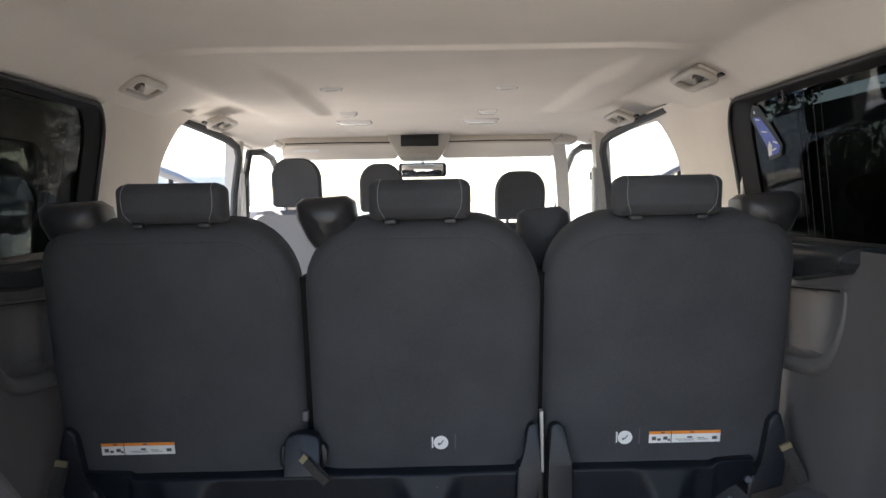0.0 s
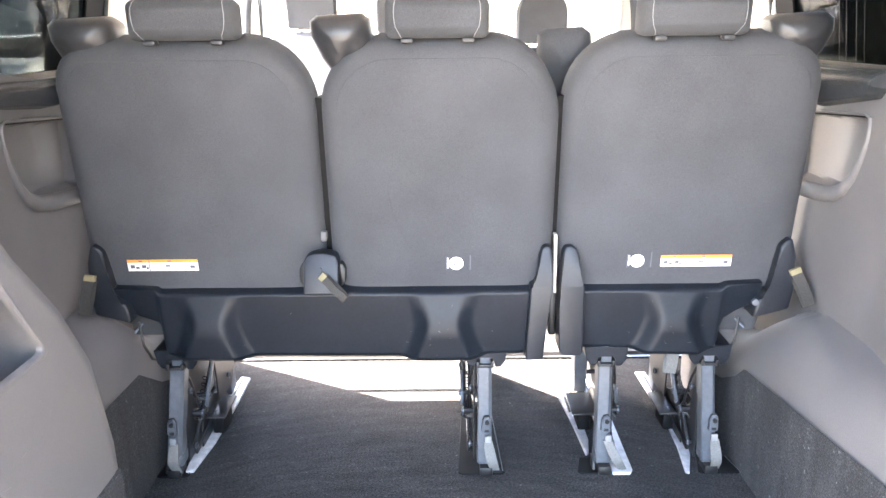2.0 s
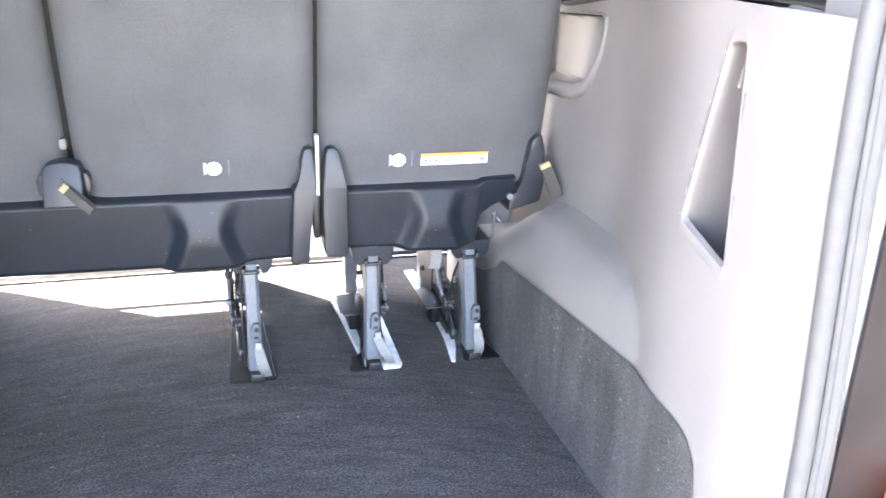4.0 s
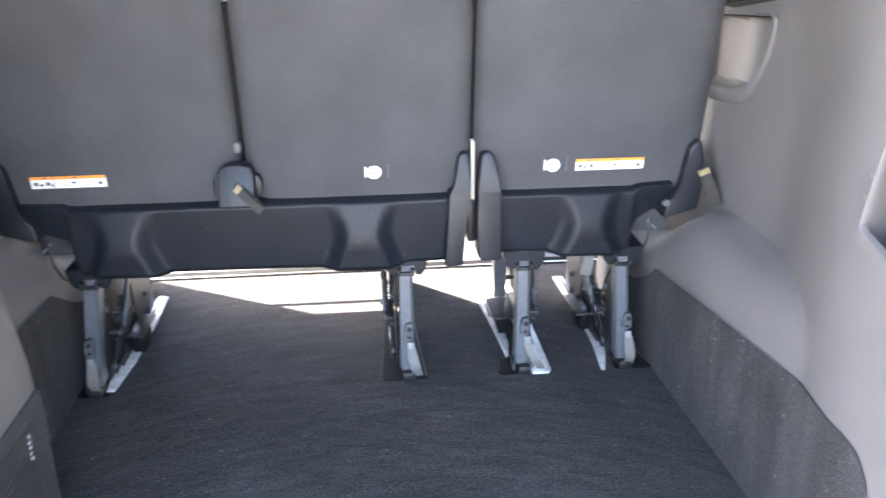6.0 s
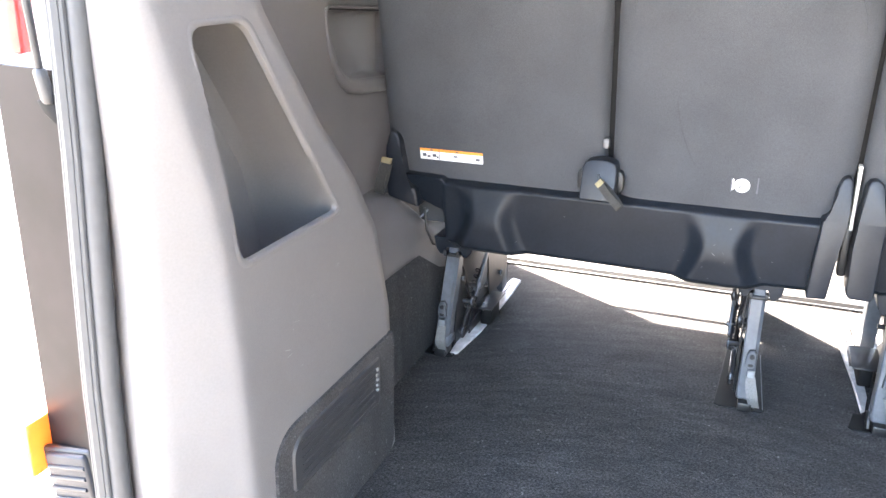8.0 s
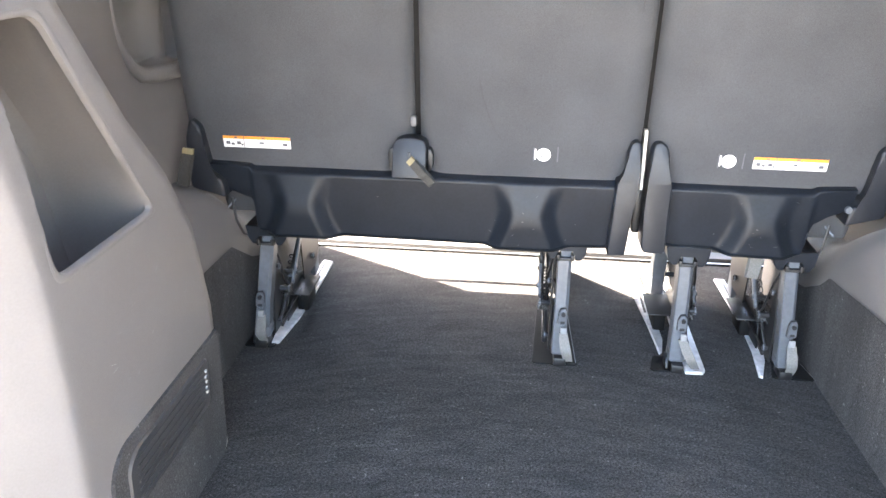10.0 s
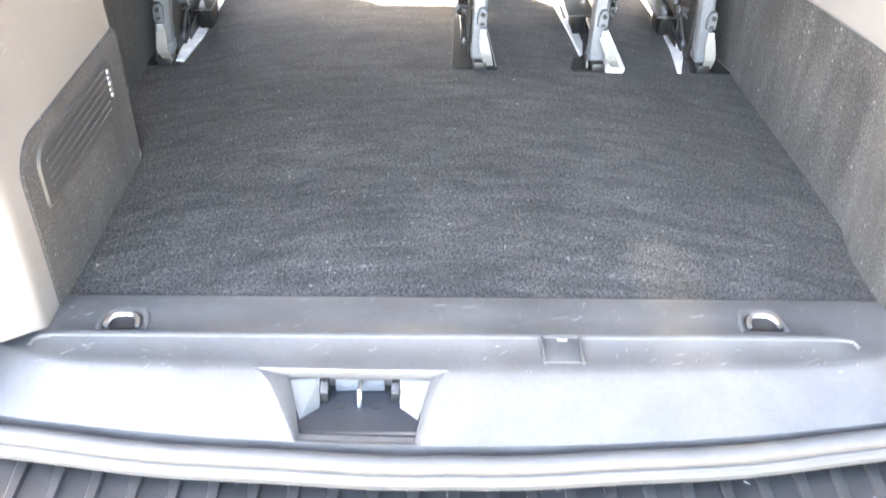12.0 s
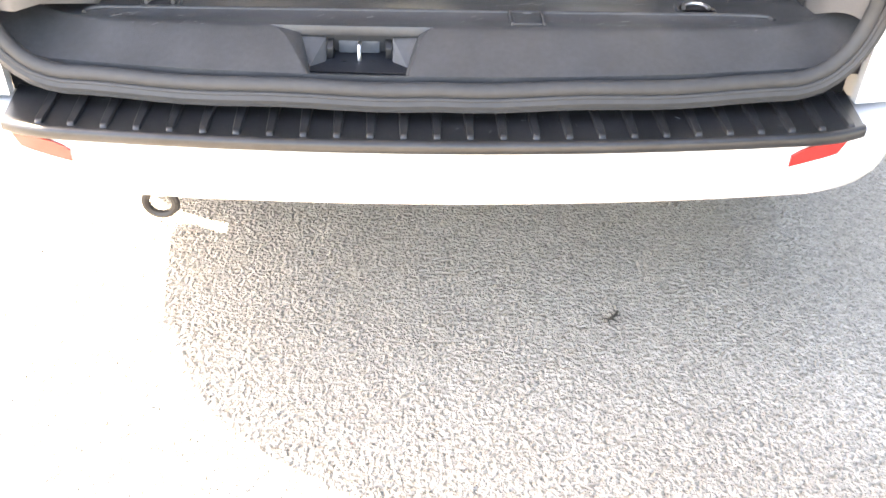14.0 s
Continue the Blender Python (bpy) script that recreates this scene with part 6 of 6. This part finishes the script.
# ---- sliding doors pushed back beside the quarter windows ----
for s in (-1, 1):
    d = thing("sliding_door", (s * 0.95, 2.0, 0.4), "white sliding door pushed back along the body, its window dark", "door", "sliding doors")
    arch = [(1.765 - 0.45 * math.cos(a), 0.325 + 0.45 * math.sin(a)) for a in [radians(28 + 140 * k / 16) for k in range(17)]]
    part("panel", prism([(1.375, 1.37), (1.375, 0.54)] + arch + [(2.22, 0.39), (2.525, 0.39), (2.525, 1.37)], "x", s * 0.94, s * 0.99, 0), M_WHITE, d)
    top = 1.84 if s < 0 else 1.795
    out = outline(1.4, 2.52, 1.37, top, (0.06, 0.06), (0.06, 0.06), (0.03, 0.03), (0.03, 0.03))
    inn = outline(1.5, 2.28, 1.43, 1.732, (0.06, 0.06), (0.06, 0.06), (0.03, 0.03), (0.03, 0.03))
    bm = loft([[(s * 0.945, y, z) for y, z in out], [(s * 0.945, y, z) for y, z in inn], [(s * 0.985, y, z) for y, z in inn], [(s * 0.985, y, z) for y, z in out],
               [(s * 0.945, y, z) for y, z in out]], caps=False)
    part("window_frame", bm, M_BLACK, d)
    part("inner_pillar", rbox((s * 0.941, 2.39, 1.54), (0.006, 0.19, 0.33), 0.002), M_TRIM, d, "grey inner pillar trim")
    part("pane", loft([[(s * 0.962, y, z) for y, z in inn], [(s * 0.966, y, z) for y, z in inn]]), M_SHADE, d)

clip = thing("window_latch", (0.74, 1.941, 1.76), "black hinge clip of the quarter window", "window latch")
part("pad", rbox((0.738, 1.941, 1.772), (0.012, 0.026, 0.010), 0.004), M_BLACK, clip)
part("hook", tube([(0.735, 1.929, 1.774), (0.732, 1.930, 1.796), (0.732, 1.952, 1.796), (0.735, 1.953, 1.774)], 0.003, 6), M_BLACK, clip)
def on_pane(poly, lift, mat, name, root, label=""):
    """A thin flat patch on the inside of the right quarter window."""
    bm = loft([[(0.7935 - lift - k - tumble(z), y, z) for y, z in poly] for k in (0.0, 0.001)])
    return part(name, bm, mat, root, label)


tag = thing("sticker", (0.75, 2.05, 1.65), "blue and white sticker on a black holder on the tinted window", "sticker")
on_pane([(2.062, 1.652), (1.998, 1.660), (1.980, 1.682), (2.040, 1.745), (2.075, 1.775), (2.108, 1.780), (2.130, 1.762), (2.126, 1.745), (2.092, 1.712), (2.066, 1.682)], 0.0, M_BLACK, "holder", tag, "black plastic holder")
on_pane([(2.056, 1.660), (2.003, 1.667), (1.991, 1.680), (2.044, 1.727), (2.076, 1.750), (2.112, 1.752), (2.088, 1.714), (2.060, 1.684)], 0.0015, M_BLUE, "blue_face", tag, "blue printed face")
on_pane([(2.054, 1.662), (2.038, 1.664), (2.030, 1.684), (2.040, 1.694), (2.050, 1.684)], 0.003, M_LABEL, "white_patch", tag, "white printed patch")
for p, q in (((2.020, 1.690), (1.998, 1.686)), ((2.074, 1.716), (2.046, 1.713)), ((2.096, 1.745), (2.076, 1.742)), ((2.030, 1.672), (2.010, 1.675))):
    on_pane([(p[0], p[1]), (q[0], q[1]), (q[0], q[1] + 0.003), (p[0], p[1] + 0.003)], 0.003, M_LABEL, "white_bar", tag)
on_pane([(2.104, 1.766), (2.098, 1.766), (2.098, 1.760), (2.104, 1.760)], 0.0015, M_LABEL, "hole", tag)


# ---- outside ----
def leaf_cloud(name, boxes, count, size, mat, label, category, seed, kind="stuff", parent=None):
    """Many small crossed leaf blades scattered in ellipsoids, with gaps."""
    rnd = np.random.default_rng(seed)
    verts, faces = [], []
    for (cx, cy, cz, rx, ry, rz), share in boxes:
        for _ in range(int(count * share)):
            p = rnd.normal(size=3)
            p = p / np.linalg.norm(p) * rnd.random() ** 0.4
            c = np.array((cx, cy, cz)) + p * (rx, ry, rz)
            a, b = rnd.normal(size=3), rnd.normal(size=3)
            a = a / np.linalg.norm(a)
            b = np.cross(a, b)
            b = b / np.linalg.norm(b)
            L = size * (0.6 + 0.8 * rnd.random())
            i = len(verts)
            verts += [tuple(c - a * L), tuple(c + b * L * 0.4), tuple(c + a * L), tuple(c - b * L * 0.4)]
            faces.append((i, i + 1, i + 2, i + 3))
    me = bpy.data.meshes.new("leaves")
    me.from_pydata(verts, [], faces)
    me.materials.append(mat)
    ob = new(name, me)
    if parent:
        ob.parent = parent
        ob.matrix_parent_inverse = Matrix.Translation(-parent.location)
        return ob
    return tagged(ob, label, category, "", kind)


# tall rows run on unseen behind the camera, added to shade the left trim
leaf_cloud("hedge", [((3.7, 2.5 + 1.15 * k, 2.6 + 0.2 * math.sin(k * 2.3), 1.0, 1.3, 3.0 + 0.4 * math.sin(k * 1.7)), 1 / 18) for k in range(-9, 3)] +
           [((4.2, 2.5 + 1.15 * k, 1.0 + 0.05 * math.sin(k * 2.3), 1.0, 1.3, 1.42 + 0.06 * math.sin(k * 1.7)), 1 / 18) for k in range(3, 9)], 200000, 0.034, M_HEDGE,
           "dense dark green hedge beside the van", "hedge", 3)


def tree(x, y, h, seed, low=0.5, count=4500, size=0.10):
    t = thing("tree", (x, y, 0), "leafy green tree beyond the parked cars", "tree", "trees")
    rnd = random.Random(seed)
    part("trunk", tube([(x, y, 0), (x + 0.05, y, h * 0.3), (x - 0.05, y + 0.1, h * 0.6), (x + 0.05, y, h * 0.85)], [0.16, 0.13, 0.09, 0.04], 9), M_BARK, t)
    for k in range(5):
        a = rnd.random() * 6.28
        part("limb", tube([(x, y, h * (0.3 + 0.08 * k)), (x + 0.8 * math.cos(a), y + 0.8 * math.sin(a), h * (0.45 + 0.09 * k))], [0.06, 0.02], 7), M_BARK, t)
    leaf_cloud("crown", [((x + rnd.uniform(-1.0, 1.0), y + rnd.uniform(-1, 1), h * rnd.uniform(low, 0.95), rnd.uniform(0.7, 1.2), rnd.uniform(0.7, 1.2), rnd.uniform(0.5, 0.9)), 1 / 9)
                         for _ in range(9)], count, size, M_LEAF, "", "", seed, parent=t)


for k, (x, y, h) in enumerate(((-18, 29, 7), (7, 19, 6), (-20, 20, 7))):
    tree(x, y, h, 11 + k)


for k, (x, y, h) in enumerate(((-14.6, 28.5, 6.0), (-15.8, 28.0, 6), (-16.8, 28.4, 6.5), (-18.4, 27.5, 7))):
    tree(x, y, h, 31 + k, 0.22, 11000, 0.15)


def parked_car(x, y, yaw, paint, label):
    c = thing("parked_car", (0, 0, 0), label, "car", "parked cars")
    prof = [(-2.1, 0.35), (-2.15, 0.65), (-2.05, 0.92), (-1.3, 1.0), (-0.6, 1.42), (0.2, 1.5), (1.2, 1.44), (1.9, 1.02), (2.1, 0.9), (2.12, 0.4)]
    rings = []
    for w, k in ((-0.86, 0.94), (-0.80, 1.0), (0.80, 1.0), (0.86, 0.94)):
        rings.append([(u, w * (1 - 0.16 * smooth(0.95, 1.4, z)), 0.62 + (z - 0.62) * k) for u, z in prof])
    part("body", loft(rings), paint, c, "", 30)
    for w in (-1, 1):
        part("side_glass", prism([(-1.05, 0.98), (-0.52, 1.36), (0.25, 1.43), (1.1, 1.37), (1.45, 1.03)], "y", w * 0.745, w * 0.80, 0.01, 1), M_BLACK, c, "dark side windows")
        for u in (-1.35, 1.3):
            wh = part("wheel", tube([(u, w * 0.68, 0.31), (u, w * 0.87, 0.31)], 0.31, 24), M_TYRE, c)
            part("rim", tube([(u, w * 0.86, 0.31), (u, w * 0.885, 0.31)], 0.2, 16), M_BRIGHT, wh)
        part("headlight", rbox((-2.05, w * 0.62, 0.78), (0.16, 0.3, 0.14), 0.04), M_MIRROR, c, "clear headlight")
    part("windscreen", rbox((-0.95, 0, 1.21), (0.02, 1.25, 0.72), 0.005, m=turn(y=58)), M_BLACK, c, "dark windscreen")
    part("grille", rbox((-2.14, 0, 0.6), (0.05, 0.9, 0.14), 0.02), M_BLACK, c)
    c.matrix_basis = pose(x, y, 0, 0, 0, yaw)
    for o in c.children:
        o.matrix_parent_inverse = Matrix()
    return c


parked_car(-4.6, 12.8, 75, M_WHITE, "white parked hatchback with dark windows on the asphalt")
parked_car(-9.3, 19.0, 112, M_WHITE, "white parked hatchback with dark windows on the asphalt")
parked_car(-11.6, 20.4, 118, M_WHITE, "white parked hatchback with dark windows on the asphalt")
solid("wall_yard", rbox((-13.0, 25.0, 1.2), (16.0, 0.3, 2.5), 0.02, m=turn(z=25)), M_PLASTER, "pale plastered yard wall behind the parked cars", "wall", "structure")
parked_car(-3.4, 17.5, 80, M_WHITE, "white parked hatchback with dark windows on the asphalt")

# pale fence far ahead on the left
fence = thing("fence", (-3.85, 20, 0), "pale painted picket fence", "fence")
for k in range(22):
    part("picket", rbox((-7.0 + 0.3 * k, 20, 0.75), (0.06, 0.03, 1.5), 0.005, 1), M_WHITE, fence)
for z in (0.4, 1.2):
    part("rail", rbox((-3.85, 20.03, z), (6.6, 0.04, 0.08), 0.005, 1), M_WHITE, fence)

# a dead twig on the asphalt
tw = thing("twig", (0.35, 0.90, 0), "small dark dead twig on the asphalt", "twig")
part("stem", tube([(0.338, 0.894, 0.004), (0.338 + 0.014, 0.886, 0.007), (0.338 + 0.027, 0.897, 0.008), (0.338 + 0.036, 0.915, 0.004)], [0.0014, 0.0024, 0.003, 0.0022], 6), M_DEAD, tw)
for a, b, r in (((0.010, 0.887, 0.006), (0.014, 0.875, 0.003), 0.0018), ((0.018, 0.889, 0.007), (0.030, 0.881, 0.004), 0.0020), ((0.026, 0.896, 0.008), (0.037, 0.893, 0.012), 0.0022),
                ((0.022, 0.892, 0.007), (0.020, 0.902, 0.010), 0.0018), ((0.033, 0.908, 0.005), (0.027, 0.917, 0.006), 0.0016)):
    part("side_stem", tube([(0.338 + a[0], a[1], a[2]), (0.338 + b[0], b[1], b[2])], [r, r * 0.6], 6), M_DEAD, tw)
